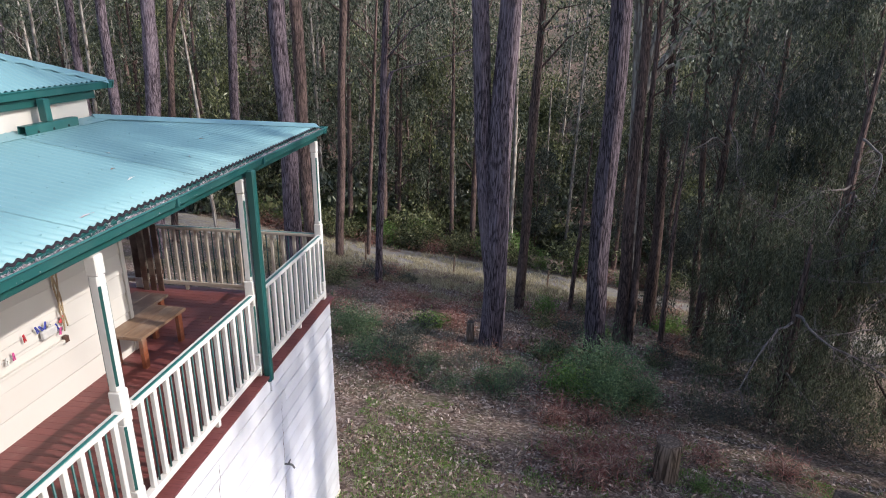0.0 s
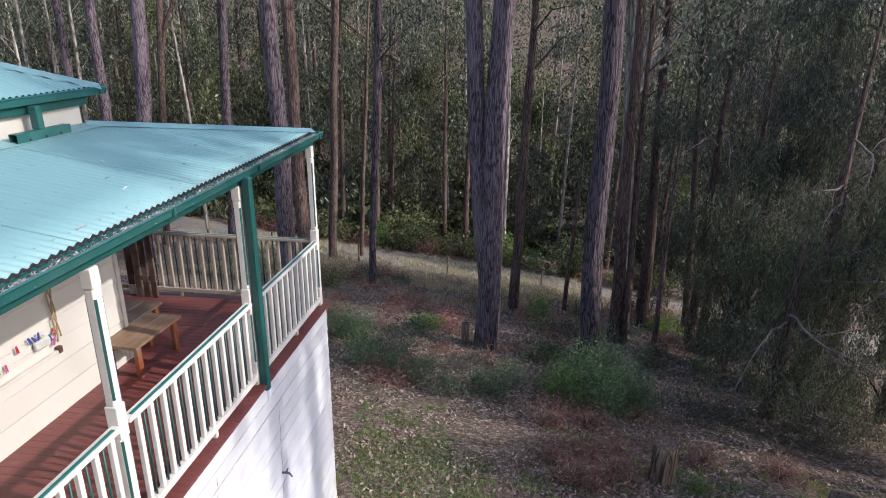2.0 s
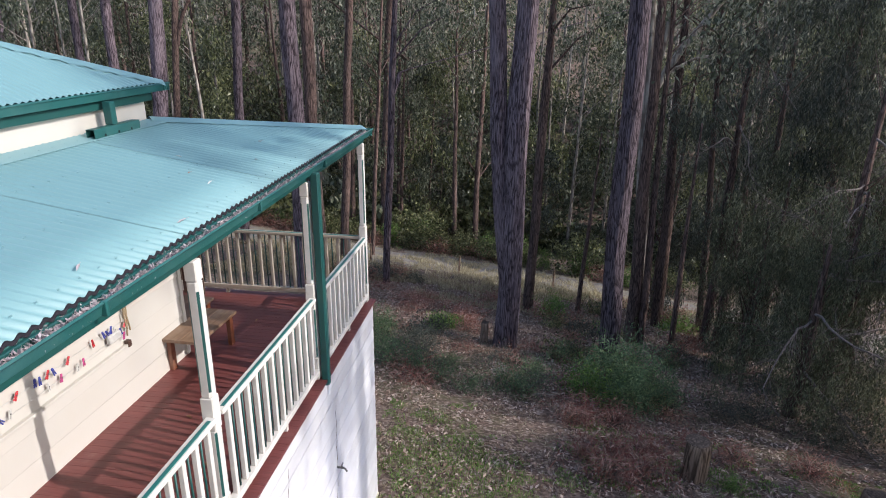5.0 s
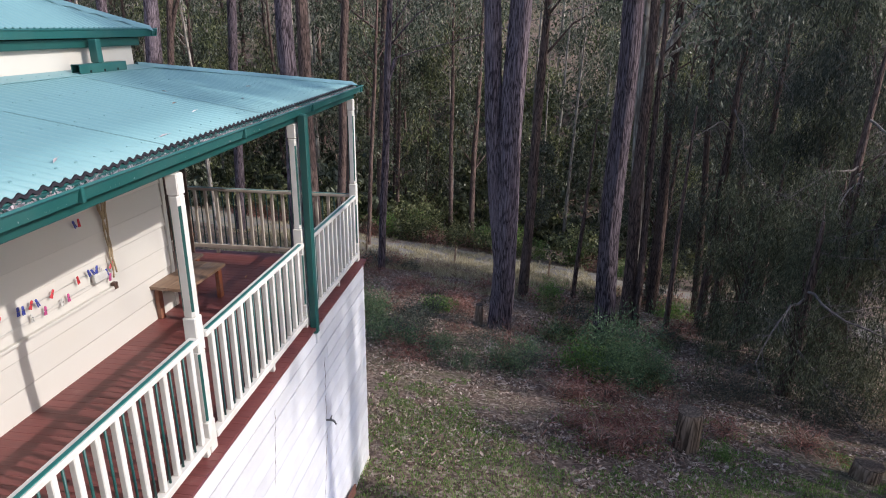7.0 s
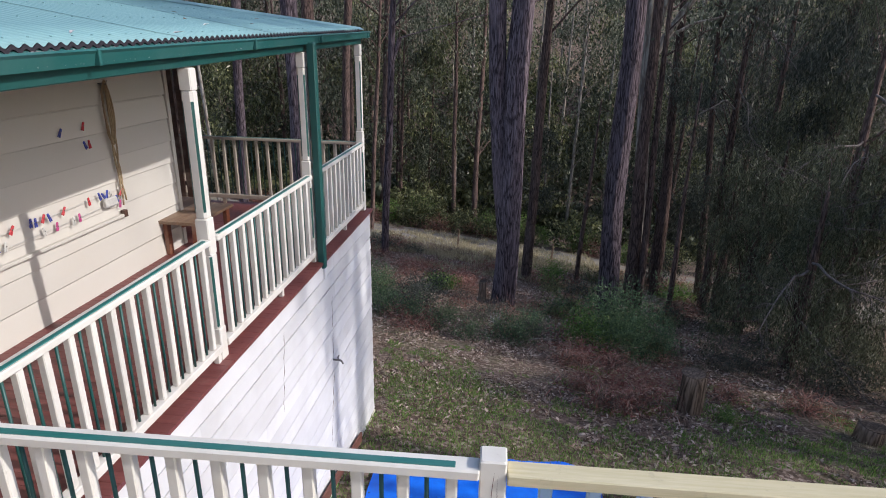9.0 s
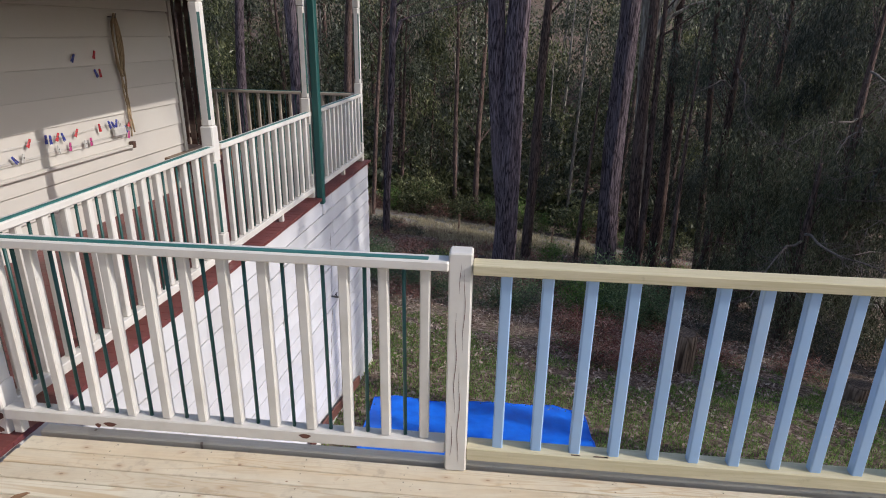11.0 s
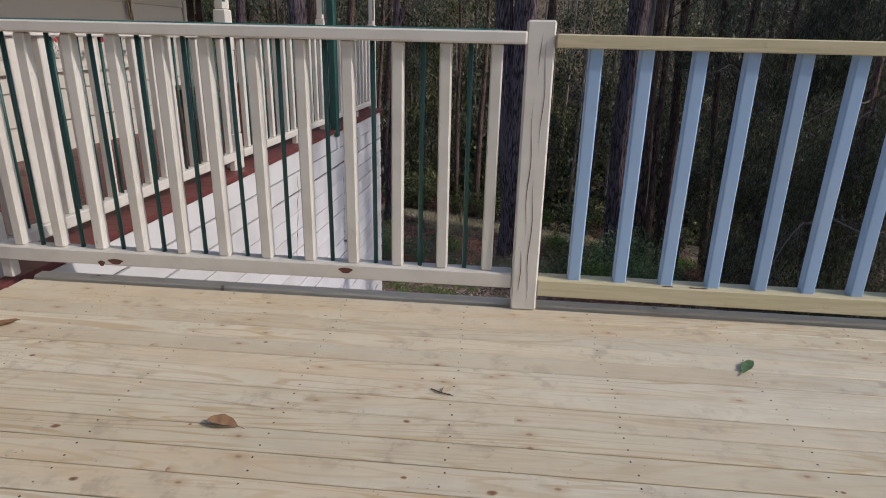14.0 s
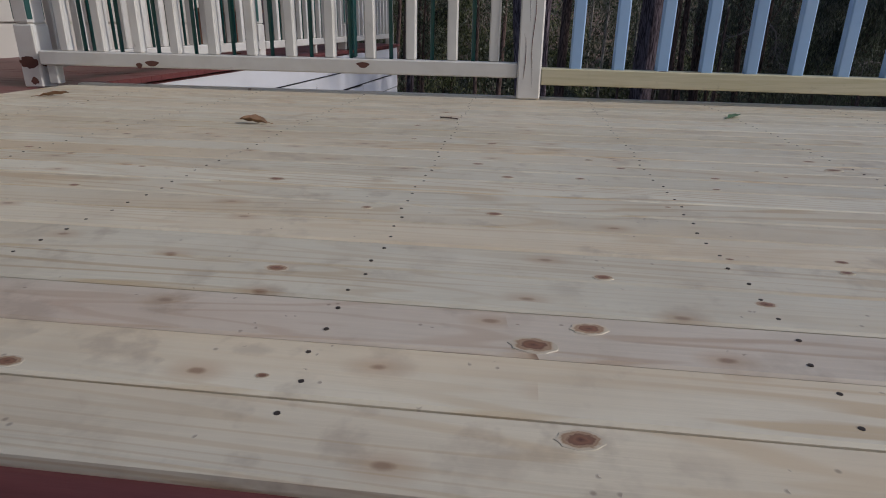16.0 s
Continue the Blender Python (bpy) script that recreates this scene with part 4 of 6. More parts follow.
# ---------- trees ----------
def crown_centers(rng, n, r, z0, z1, mass=9, tight=0.5):
    """Clump centers, gathered in masses with gaps between them."""
    q = max(3, n // mass)
    a = rng.uniform(0, 2 * math.pi, q)
    z = rng.uniform(z0, z1, q)
    t = (z - z0) / (z1 - z0)
    rad = r * np.sqrt(rng.uniform(0.04, 1, q)) * (0.45 + 0.75 * np.sin(math.pi * np.clip(t * 0.85 + 0.1, 0, 1)))
    core_ = np.stack([np.cos(a) * rad, np.sin(a) * rad, z], axis=1)
    return core_[rng.integers(0, q, n)] + rng.normal(0, 1, (n, 3)) * (tight, tight, tight * 1.3)


def limbs(b, rng, path, r0, ends, n=6):
    """Branches from the trunk line to some of the clump centers."""
    base = Vector(path[0])
    top = Vector(path[-1])
    for e in ends:
        e = Vector(e)
        zz = max(base.z + 1.0, e.z - rng.uniform(0.8, 2.5))
        f = min(0.98, (zz - base.z) / max(0.1, top.z - base.z))
        s = base.lerp(top, f)
        mid = s.lerp(e, 0.5) + Vector((rng.normal(0, 0.15), rng.normal(0, 0.15), 0.35))
        r = r0 * (1 - 0.75 * f) * 0.35
        b.tube([s, mid, e], [r, r * 0.6, r * 0.2], n, False)


def tree_kind(seed, h, r, z0, n, per, leaf, wood, girth, lean=(0, 0), size=(0.32, 0.047), spread=(0.26, 0.26, 0.36)):
    """Meshes of one kind of forest tree: trunk with limbs, and a crown of hanging leaves."""
    rng = np.random.default_rng(seed)
    path = [(0, 0, -0.4), (lean[0] * 0.3, lean[1] * 0.3, h * 0.35), (lean[0] * 0.7, lean[1] * 0.7, h * 0.7), (lean[0], lean[1], h)]
    c = crown_centers(rng, n, r, z0, h + 0.8, 8, 0.36)
    c[:, 0] += lean[0] * c[:, 2] / h
    c[:, 1] += lean[1] * c[:, 2] / h
    lb = Build()
    limbs(lb, rng, path, girth, c[rng.choice(n, min(n, 14), replace=False)], 5)
    tm = trunk_mesh("trunk", wood, path, [girth, girth * 0.8, girth * 0.5, girth * 0.15], 12, 0.05, seed, 0.5, lb)
    cm = quads("crown", leaves(rng, c, per, spread, size[0], size[1], 1.0, 0.62), leaf)
    return tm, cm


def plant(kind, x, y, scale, turn, label, group="forest trees", sink=0.0, name="tree"):
    tm, cm = kind
    t = thing(name, pose(x, y, lie(x, y) - sink, 0, 0, turn) @ Matrix.Diagonal((scale, scale, scale, 1)), label, "tree", group)
    part("trunk", tm, t)
    part("crown", cm, t)
    return t


KINDS = [
    tree_kind(11, 20, 2.3, 3.0, 120, 23, GUMLEAF, STRINGY, 0.20, (0.7, 0.2)),
    tree_kind(12, 17, 2.0, 1.5, 130, 21, OLIVELEAF, PALEBARK, 0.13, (-0.8, 0.3)),
    tree_kind(13, 23, 2.5, 7.0, 120, 21, GUMLEAF, PALEBARK, 0.17, (0.3, -0.5)),
    tree_kind(14, 12, 1.9, 0.6, 120, 21, OLIVELEAF, STRINGY, 0.10, (0.5, 0.1)),
    tree_kind(15, 25, 2.6, 9.0, 120, 21, GUMLEAF, IRONBARK, 0.30, (-0.4, 0.2)),
    tree_kind(16, 9, 1.7, 0.4, 110, 26, DARKLEAF, STRINGY, 0.08, (0.2, 0.3)),
]
FAR_KINDS = [
    tree_kind(21, 20, 2.5, 2.5, 90, 17, GUMLEAF, STRINGY, 0.22, (0.7, 0.2), (0.40, 0.058), (0.40, 0.40, 0.48)),
    tree_kind(22, 18, 2.2, 1.5, 90, 17, OLIVELEAF, PALEBARK, 0.15, (-0.6, 0.3), (0.40, 0.058), (0.40, 0.40, 0.48)),
    tree_kind(23, 24, 2.7, 6.0, 90, 17, GUMLEAF, PALEBARK, 0.20, (0.3, -0.5), (0.40, 0.058), (0.40, 0.40, 0.48)),
]
KIND_LABEL = ["tall gum tree with brown bark and grey-green hanging leaves", "slender pale-barked gum tree with olive leaves", "tall pale-trunked gum tree with a high crown",
              "young gum tree leafy nearly to the ground", "tall dark-barked gum tree with a high crown", "small dark dense understorey tree"]


def on_track(x, y):
    """Distance from the middle of the gravel track, which winds across the slope."""
    cy = track_y(x)
    return y - cy


def forest():
    rng = np.random.default_rng(77)
    placed = []
    tries = 0
    while len(placed) < 175 and tries < 6000:
        tries += 1
        y = rng.uniform(24, 84)
        x = rng.uniform(-1.02 * y - 3, 0.60 * y + 2)
        if abs(on_track(x, y)) < 3.6 or (-22 < x < 14 and 0 < on_track(x, y) < 6.0):
            continue
        if y < 44 and -9 < x < 15:
            continue
        if y < 33 and -24 < x < 12:
            continue
        if min([math.hypot(x - a, y - b) for a, b in placed] or [9]) < 2.1:
            continue
        placed.append((x, y))
        if y > 56:
            k = rng.choice(3)
            plant(FAR_KINDS[k], x, y, rng.uniform(0.85, 1.3), rng.uniform(0, 360), KIND_LABEL[k], "far forest trees")
            continue
        k = rng.choice(6, p=(0.24, 0.22, 0.16, 0.2, 0.1, 0.08) )
        plant(KINDS[k], x, y, rng.uniform(0.85, 1.25), rng.uniform(0, 360), KIND_LABEL[k])


forest()
# unseen trees behind the camera, added to block skylight on the railing
for k, (x, y) in enumerate(((-9.0, -12.5), (-5.0, -11.5), (-1.0, -13.0), (2.5, -11.0), (6.0, -13.0), (9.5, -11.5), (-13.0, -10.5), (0.8, -16.0), (-6.5, -16.0), (5.0, -17.0))):
    plant(KINDS[(0, 1, 3, 0, 3)[k % 5]], x, y, 0.9, k * 77, KIND_LABEL[(0, 1, 3, 0, 3)[k % 5]])


def big_trunk(x, y, top, girth, mat, label, seed, h=26.0, crown=True, fork=None, seg=32):
    """A large tree: a furrowed trunk from the ground towards 'top' and a crown above."""
    z = lie(x, y)
    tx, ty, tz = top
    k = (z + h - z) / (tz - z)
    end = Vector((x + (tx - x) * k, y + (ty - y) * k, z + h))
    t = thing("tree", pose(x, y, z), label, "tree", "large trees")
    mid = Vector((tx - x, ty - y, tz - z))
    e = end - Vector((x, y, z))
    rng = np.random.default_rng(seed)
    lb = Build()
    if crown:
        c = crown_centers(rng, 62, 3.2, h * 0.64, h + 1.0) + np.array([e.x, e.y, 0])
        limbs(lb, rng, [mid * 0.8, e], girth, c[:14])
    part("trunk", trunk_mesh("trunk", mat, [(0, 0, -0.5), mid * 0.5, mid, e], [girth, girth * 0.9, girth * 0.8, girth * 0.25], seg, 0.06, seed, 0.35, lb), t)
    if fork:
        fz, fx, fg = fork
        s = mid * (fz / (tz - z))
        s2 = Vector((s.x + fx, s.y + 0.15, tz - z))
        e2 = s + (s2 - s) * ((h - s.z) / (s2.z - s.z))
        part("second_stem", trunk_mesh("second_stem", mat, [s - Vector((0, 0, 1.0)), s.lerp(s2, 0.25) + Vector((fx * 0.15, 0, 0)), s2, e2], [fg * 0.9, fg, fg * 0.85, fg * 0.3], seg, 0.055, seed + 1, 0.0), t)
    if crown:
        part("crown", quads("crown", leaves(rng, c, 26, (0.5, 0.5, 0.6), 0.24, 0.04, 1.0, 0.6), GUMLEAF), t)
    return t


BIG = "tall gum tree with a thick furrowed grey-purple trunk"
big_trunk(0.45, 18.1, (0.60, 18.1, 4.82), 0.39, IRONBARK, BIG + " that forks", 31, fork=(2.6, -0.80, 0.29), seg=44)
big_trunk(3.82, 17.0, (3.66, 17.0, 4.8), 0.33, IRONBARK, BIG, 32, seg=36)
big_trunk(-8.44, 23.5, (-8.48, 23.5, 5.12), 0.385, IRONBARK, BIG, 33, seg=36)
big_trunk(-8.25, 25.2, (-8.35, 25.2, 5.3), 0.30, STRINGY, "tall brown-barked gum tree behind the house", 34)
big_trunk(-20.5, 30.0, (-20.12, 30.0, 5.49), 0.28, IRONBARK, "slender leaning gum trunk behind the roof", 35)
big_trunk(-16.57, 26.0, (-15.25, 26.0, 5.25), 0.365, IRONBARK, BIG, 36)
big_trunk(-18.55, 31.0, (-16.98, 31.0, 5.57), 0.20, STRINGY, "slim brown gum tree behind the roof", 61, h=22, seg=20, fork=(12.0, 0.8, 0.11))
big_trunk(-15.8, 34.0, (-15.04, 34.0, 5.78), 0.286, IRONBARK, "gum tree with a straight grey trunk", 37)
big_trunk(-24.0, 33.0, (-24.09, 33.0, 5.67), 0.25, IRONBARK, "gum tree with a straight grey trunk", 62)
big_trunk(-5.58, 27.61, (-5.06, 27.61, 2.49), 0.185, IRONBARK, "slim gum tree with a dark straight trunk", 38, h=20, fork=(10.5, 0.9, 0.10), seg=20)
big_trunk(-9.38, 33.88, (-8.52, 33.88, 5.8), 0.25, STRINGY, "slim brown gum tree beside the track", 39, h=24, seg=20)
big_trunk(1.68, 25.56, (1.88, 25.56, 1.5), 0.23, STRINGY, "slim brown gum tree with flaking bark", 40, h=20, seg=20)
big_trunk(5.69, 21.75, (5.51, 21.75, -0.81), 0.25, STRINGY, "slim dark brown gum tree on the slope", 41, h=21, seg=20)
big_trunk(6.1, 21.71, (5.99, 21.71, -3.68), 0.16, STRINGY, "thin dark gum tree on the slope", 42, h=17, seg=16)
big_trunk(7.97, 26.02, (7.8, 26.02, -5.27), 0.27, STRINGY, "dark gum tree beside the track", 43, h=22, seg=20)
big_trunk(7.17, 21.24, (7.16, 21.24, -5.32), 0.12, STRINGY, "thin brown sapling on the slope", 44, h=9, crown=False, seg=14)
big_trunk(10.08, 26.16, (9.81, 26.16, -6.34), 0.20, STRINGY, "thin dark gum tree beside the track", 45, h=18, seg=16)
big_trunk(4.32, 27.37, (4.48, 27.37, -5.58), 0.12, STRINGY, "thin dark sapling on the slope", 63, h=9, crown=False, seg=14)
big_trunk(-8.9, 44.6, (-8.3, 44.6, 2.2), 0.36, STRINGY, "brown forked gum tree beyond the track", 64, h=26, seg=20, fork=(15.0, 1.6, 0.2))
big_trunk(-8.06, 36.0, (-7.47, 36.0, -0.5), 0.14, STRINGY, "thin brown gum tree beside the track", 65, h=19, seg=16)
big_trunk(-3.18, 44.0, (-3.2, 44.0, -2.0), 0.18, STRINGY, "thin brown gum tree beyond the track", 66, h=20, seg=16)
pale_gum = big_trunk(7.06, 26.0, (5.94, 26.0, 5.36), 0.30, PALEBARK, "pale gum tree with bare branching limbs", 46, seg=24)
for k, pts in enumerate((((6.32, 26.0, 1.55), (7.45, 25.9, 3.6), (9.35, 25.8, 6.2)), ((6.30, 26.0, 1.9), (6.75, 26.1, 4.1), (7.3, 26.2, 7.6)), ((6.75, 26.0, 2.4), (7.9, 25.8, 3.1), (9.6, 25.6, 3.5)))):
    base = pale_gum.matrix_world.translation
    part("limb", Build().tube([Vector(p) - base for p in pts], [0.20, 0.14, 0.07] if k < 2 else [0.09, 0.06, 0.03], 12, False).mesh("limb", PALEBARK, True), pale_gum)


# weeping, fine-leaved trees with foliage nearly to the ground
def dead_branch(rng, z):
    """A leafless branch reaching out and drooping, with twigs on twigs."""
    b = Build()
    a = rng.uniform(math.radians(195), math.radians(285))
    d = Vector((math.cos(a), math.sin(a), rng.uniform(-0.15, 0.3)))
    p = Vector((0, 0, z))
    pts = [p.copy()]
    for k in range(7):
        d = (d + Vector((rng.normal(0, 0.16), rng.normal(0, 0.16), rng.normal(-0.05, 0.16)))).normalized()
        p = p + d * 0.52
        pts.append(p.copy())
    b.tube(pts, [0.036 * (1 - i / 8) + 0.005 for i in range(8)], 6, False)
    for i in range(2, 8):
        for q in range(3):
            e = (d + Vector((rng.normal(0, 0.7), rng.normal(0, 0.7), rng.normal(-0.1, 0.6)))).normalized()
            s = pts[i]
            m = s + e * rng.uniform(0.25, 0.5)
            n = m + (e + Vector((rng.normal(0, 0.4), rng.normal(0, 0.4), rng.normal(-0.2, 0.3)))) * rng.uniform(0.2, 0.45)
            b.tube([s, m, n], [0.010, 0.006, 0.0025], 4, False)
            for w in range(3):
                o = s.lerp(m, rng.uniform(0.4, 1.0))
                v = (e + Vector((rng.normal(0, 0.8), rng.normal(0, 0.8), rng.normal(0, 0.6)))) * rng.uniform(0.15, 0.35)
                b.tube([o, o + v], [0.006, 0.002], 3, False)
    return b.mesh("dead_branch", DEADWOOD, True)


def weeper(x, y, h, r, z0, seed, leaf, n, per, label, lean=(0, 0), dead=0, fine=1.0):
    rng = np.random.default_rng(seed)
    t = thing("tree", pose(x, y, lie(x, y)), label, "tree", "weeping trees")
    path = [(0, 0, -0.4), (lean[0] * 0.3, lean[1] * 0.3, h * 0.35), (lean[0], lean[1], h)]
    c = crown_centers(rng, n, r, z0, h)
    c += np.array([lean[0] * 0.6, lean[1] * 0.6, 0])
    lb = Build()
    limbs(lb, rng, path, 0.13, c[:22], 5)
    part("trunk", trunk_mesh("trunk", STRINGY, path, [0.2, 0.16, 0.04], 16, 0.05, seed, 0.5, lb), t)
    for k in range(dead):
        part("dead_branch", dead_branch(rng, rng.uniform(z0 + 1.0, min(h * 0.75, z0 + 7.5))), t, None, "bare grey dead branch")
    # curtains of thin hanging strands below each clump
    m = 7
    top = np.repeat(c, m, axis=0) + rng.normal(0, 1, (n * m, 3)) * (0.30, 0.30, 0.22)
    sway = rng.normal(0, 0.14, (n * m, 2))
    strands = []
    steps = 5
    for k in range(steps):
        o = top.copy()
        o[:, :2] += sway * (k / steps) ** 2 * 2
        o[:, 2] -= 0.22 * k
        strands.append(o)
    part("crown", quads("crown", leaves(rng, np.concatenate(strands), per, (0.06, 0.06, 0.10), 0.22 * fine, 0.016 * fine, 1.5, 0.7), leaf), t)
    return t


WEEP = "weeping fine-leaved tree with dark grey-green foliage"
weeper(11.8, 19.0, 13.0, 3.0, 2.6, 51, WEEPLEAF, 145, 5, WEEP, dead=7)
weeper(8.6, 14.4, 5.2, 1.5, 0.5, 72, WEEPLEAF, 70, 9, "small weeping tree with olive foliage to the ground", dead=3, fine=0.65)
weeper(14.6, 22.0, 17.5, 3.8, 3.0, 52, DARKLEAF, 180, 5, WEEP, (-0.5, -0.5), dead=5)
weeper(12.4, 15.5, 8.5, 3.0, 0.7, 53, WEEPLEAF, 220, 8, WEEP, (0.4, 0.2), dead=8, fine=0.72)
weeper(9.5, 24.0, 17.0, 2.0, 6.0, 55, DARKLEAF, 60, 5, WEEP, dead=3)
weeper(8.4, 28.6, 9.0, 1.6, 1.6, 69, DARKLEAF, 50, 5, WEEP)
for k, (x, y, h) in enumerate(((9.3, 19.6, 6.0), (10.6, 21.4, 7.5), (9.8, 23.4, 6.0), (11.0, 17.4, 7.0))):
    weeper(x, y, h, 1.5, 0.8, 80 + k, WEEPLEAF, 46, 5, "low weeping tree with foliage hanging to the ground", fine=0.9)
weeper(18.5, 25.0, 20, 4.6, 1.0, 56, DARKLEAF, 150, 6, "weeping gum with olive-green foliage")
# unseen tall gums further along the slope, added to shade the weeping trees
weeper(22.5, 17.0, 31, 3.2, 21.0, 70, GUMLEAF, 120, 6, "unseen very tall gum tree, added to shade the weeping trees")
weeper(25.0, 20.5, 31, 3.4, 19.5, 71, GUMLEAF, 120, 6, "unseen very tall gum tree, added to shade the weeping trees")
# unseen trees on the sunny side of the deck, added to cast its shade
weeper(30.0, -8.6, 29.2, 2.2, 13.5, 57, GUMLEAF, 54, 6, "unseen very tall thin-crowned gum tree, added to shade the deck")
weeper(34.0, -11.7, 29.4, 2.8, 12, 58, GUMLEAF, 36, 6, "unseen very tall thin-crowned gum tree, added to shade the deck")
# unseen slender gums, added to shade parts of the roof, verandah and wall
weeper(15.2, 2.3, 20.6, 1.1, 18.6, 68, GUMLEAF, 18, 6, "unseen slender gum tree, one high leaf clump added to cast shade")
weeper(13.2, 1.7, 17.2, 0.9, 14.0, 73, GUMLEAF, 20, 6, "unseen slender gum tree, one high leaf clump added to cast shade")
weeper(14.0, 2.7, 20, 1.8, 8.5, 67, GUMLEAF, 14, 6, "unseen thin-crowned gum tree, added to dapple the lower wall")
# the next three weeping trees are unseen, added to shade the ground
weeper(17.0, 7.0, 11.0, 2.2, 4.0, 74, DARKLEAF, 110, 5, WEEP)
weeper(13.5, 6.0, 9.0, 3.2, 1.0, 59, DARKLEAF, 180, 5, WEEP)
weeper(12.8, 10.6, 13.0, 2.7, 0.8, 60, DARKLEAF, 215, 5, WEEP)
weeper(15.5, 37.0, 20, 3.2, 2.0, 46, DARKLEAF, 170, 5, WEEP)
weeper(16.5, 25.5, 20, 3.3, 6.0, 47, DARKLEAF, 90, 5, WEEP, dead=4)
big_trunk(10.07, 17.0, (11.96, 17.0, -1.01), 0.15, STRINGY, "leaning brown-barked trunk among weeping foliage", 67, h=11, crown=False, seg=16)
weeper(12.8, 28.0, 19, 2.4, 8.0, 49, DARKLEAF, 55, 5, WEEP)


# ---------- shrubs and ground cover ----------
def shrub_kind(seed, r, h, n, per, leaf, size, droop, wild, stems=9):
    rng = np.random.default_rng(seed)
    c = np.stack([rng.normal(0, r * 0.45, n), rng.normal(0, r * 0.45, n), np.abs(rng.normal(h * 0.5, h * 0.28, n))], axis=1)
    lb = Build()
    for e in c[:stems]:
        lb.tube([(0, 0, -0.05), (e[0] * 0.4, e[1] * 0.4, e[2] * 0.6), tuple(e)], [0.014, 0.009, 0.004], 5, False)
    return lb.mesh("stem", TWIG, True), quads("foliage", leaves(rng, c, per, (0.12, 0.12, 0.12), size[0], size[1], droop, wild), leaf)


def bush(kind, x, y, s, turn, label, name="shrub", group="shrubs", cat="shrub"):
    t = thing(name, pose(x, y, lie(x, y), 0, 0, turn) @ Matrix.Diagonal((s, s, s, 1)), label, cat, group)
    part("stem", kind[0], t)
    part("foliage", kind[1], t)
    return t


WATTLE = shrub_kind(61, 1.2, 2.0, 190, 20, WATTLELEAF, (0.14, 0.014), -0.1, 0.8)
GREENBUSH = shrub_kind(62, 0.8, 1.3, 90, 22, BRIGHTLEAF, (0.10, 0.022), 0.3, 0.8)
DARKBUSH = shrub_kind(63, 1.2, 1.0, 140, 18, DARKLEAF, (0.10, 0.009), -0.2, 0.8)
FERNDEAD = shrub_kind(64, 1.1, 0.75, 110, 8, BRACKEN, (0.34, 0.010), 0.25, 1.1, 90)
FERN = shrub_kind(65, 0.6, 0.45, 50, 22, BRIGHTLEAF, (0.16, 0.016), -0.1, 0.9)
SCRUB = shrub_kind(66, 1.5, 1.8, 120, 14, OLIVELEAF, (0.17, 0.04), 0.4, 0.8)

for x, y, s in ((3.3, 13.3, 0.95), (4.0, 13.8, 0.8), (4.6, 13.4, 0.55), (-4.3, 16.3, 0.6), (-3.7, 17.0, 0.45), (3.6, 12.7, 0.6)):
    bush(WATTLE, x, y, s, x * 77, "feathery blue-green wattle bush on the slope")
for x, y, s in ((2.5, 13.3, 0.8), (2.9, 12.9, 0.6), (2.8, 24.5, 0.9), (4.75, 8.9, 0.25)):
    bush(GREENBUSH, x, y, s, x * 53, "bright green leafy young shrub")
for x, y, s in ((1.0, 13.2, 0.5), (-1.9, 14.5, 0.5), (-0.3, 14.8, 0.5), (-2.7, 15.0, 0.5), (0.3, 15.6, 0.5), (7.2, 13.8, 0.7), (9.3, 16.5, 0.9), (8.6, 12.2, 0.8), (9.4, 13.0, 1.0), (6.3, 13.0, 0.6), (10.4, 16.6, 1.3), (-1.0, 17.0, 0.5)):
    bush(DARKBUSH, x, y, s, x * 91, "low dark green scrubby bush")
for x, y, s in ((2.3, 8.5, 0.7), (3.0, 8.9, 0.7), (1.9, 9.4, 0.4), (2.6, 9.7, 0.5), (3.4, 10.1, 0.5), (2.0, 11.3, 0.6), (5.4, 10.4, 0.5), (7.0, 10.2, 0.6), (3.0, 11.6, 0.6), (4.6, 10.8, 0.5)):
    bush(FERNDEAD, x, y, s, x * 37, "dead reddish-brown bracken heap", "bracken", "bracken", "bracken")
FEATHER = shrub_kind(77, 0.75, 0.9, 80, 16, WATTLELEAF, (0.12, 0.011), -0.3, 0.7, 14)
for x, y, s in ((-4.04, 16.6, 1.0), (-3.03, 13.9, 0.9), (-2.19, 13.7, 0.75), (-1.38, 13.1, 0.7), (-0.5, 12.6, 0.65), (0.37, 13.3, 0.75), (0.83, 13.0, 0.7), (1.25, 14.2, 0.8), (2.39, 17.1, 0.7), (-3.5, 15.2, 0.6), (-1.2, 14.6, 0.5)):
    bush(FEATHER, x, y, s, x * 61, "small feathery blue-green bush among the litter")
FLOWERY = shrub_kind(78, 0.5, 0.6, 40, 14, PEGWHITE, (0.03, 0.010), -0.2, 0.9, 16)
bush(FLOWERY, 0.15, 13.9, 0.8, 20, "thin bush with small whitish flower heads")


def stone(x, y, r, seed, label):
    """A rounded uneven stone, half sunk in the litter."""
    rs = np.random.default_rng(seed)
    n, rows = 10, 5
    verts = []
    for i in range(rows + 1):
        a = math.pi * (i / rows) * 0.62
        for k in range(n):
            t = 2 * math.pi * k / n
            q = r * (1 + rs.normal(0, 0.09))
            verts.append((q * math.sin(a + 0.05) * math.cos(t) * 1.2, q * math.sin(a + 0.05) * math.sin(t), q * math.cos(a) * 0.75 - r * 0.1))
    faces = [tuple(range(n))] + [(i * n + k, i * n + (k + 1) % n, (i + 1) * n + (k + 1) % n, (i + 1) * n + k) for i in range(rows) for k in range(n)]
    solid("stone", Build().add(verts, faces).mesh("stone", CUTWOOD, True), pose(x, y, lie(x, y), 0, 0, seed * 50), label, "stone", "stones by the stump")


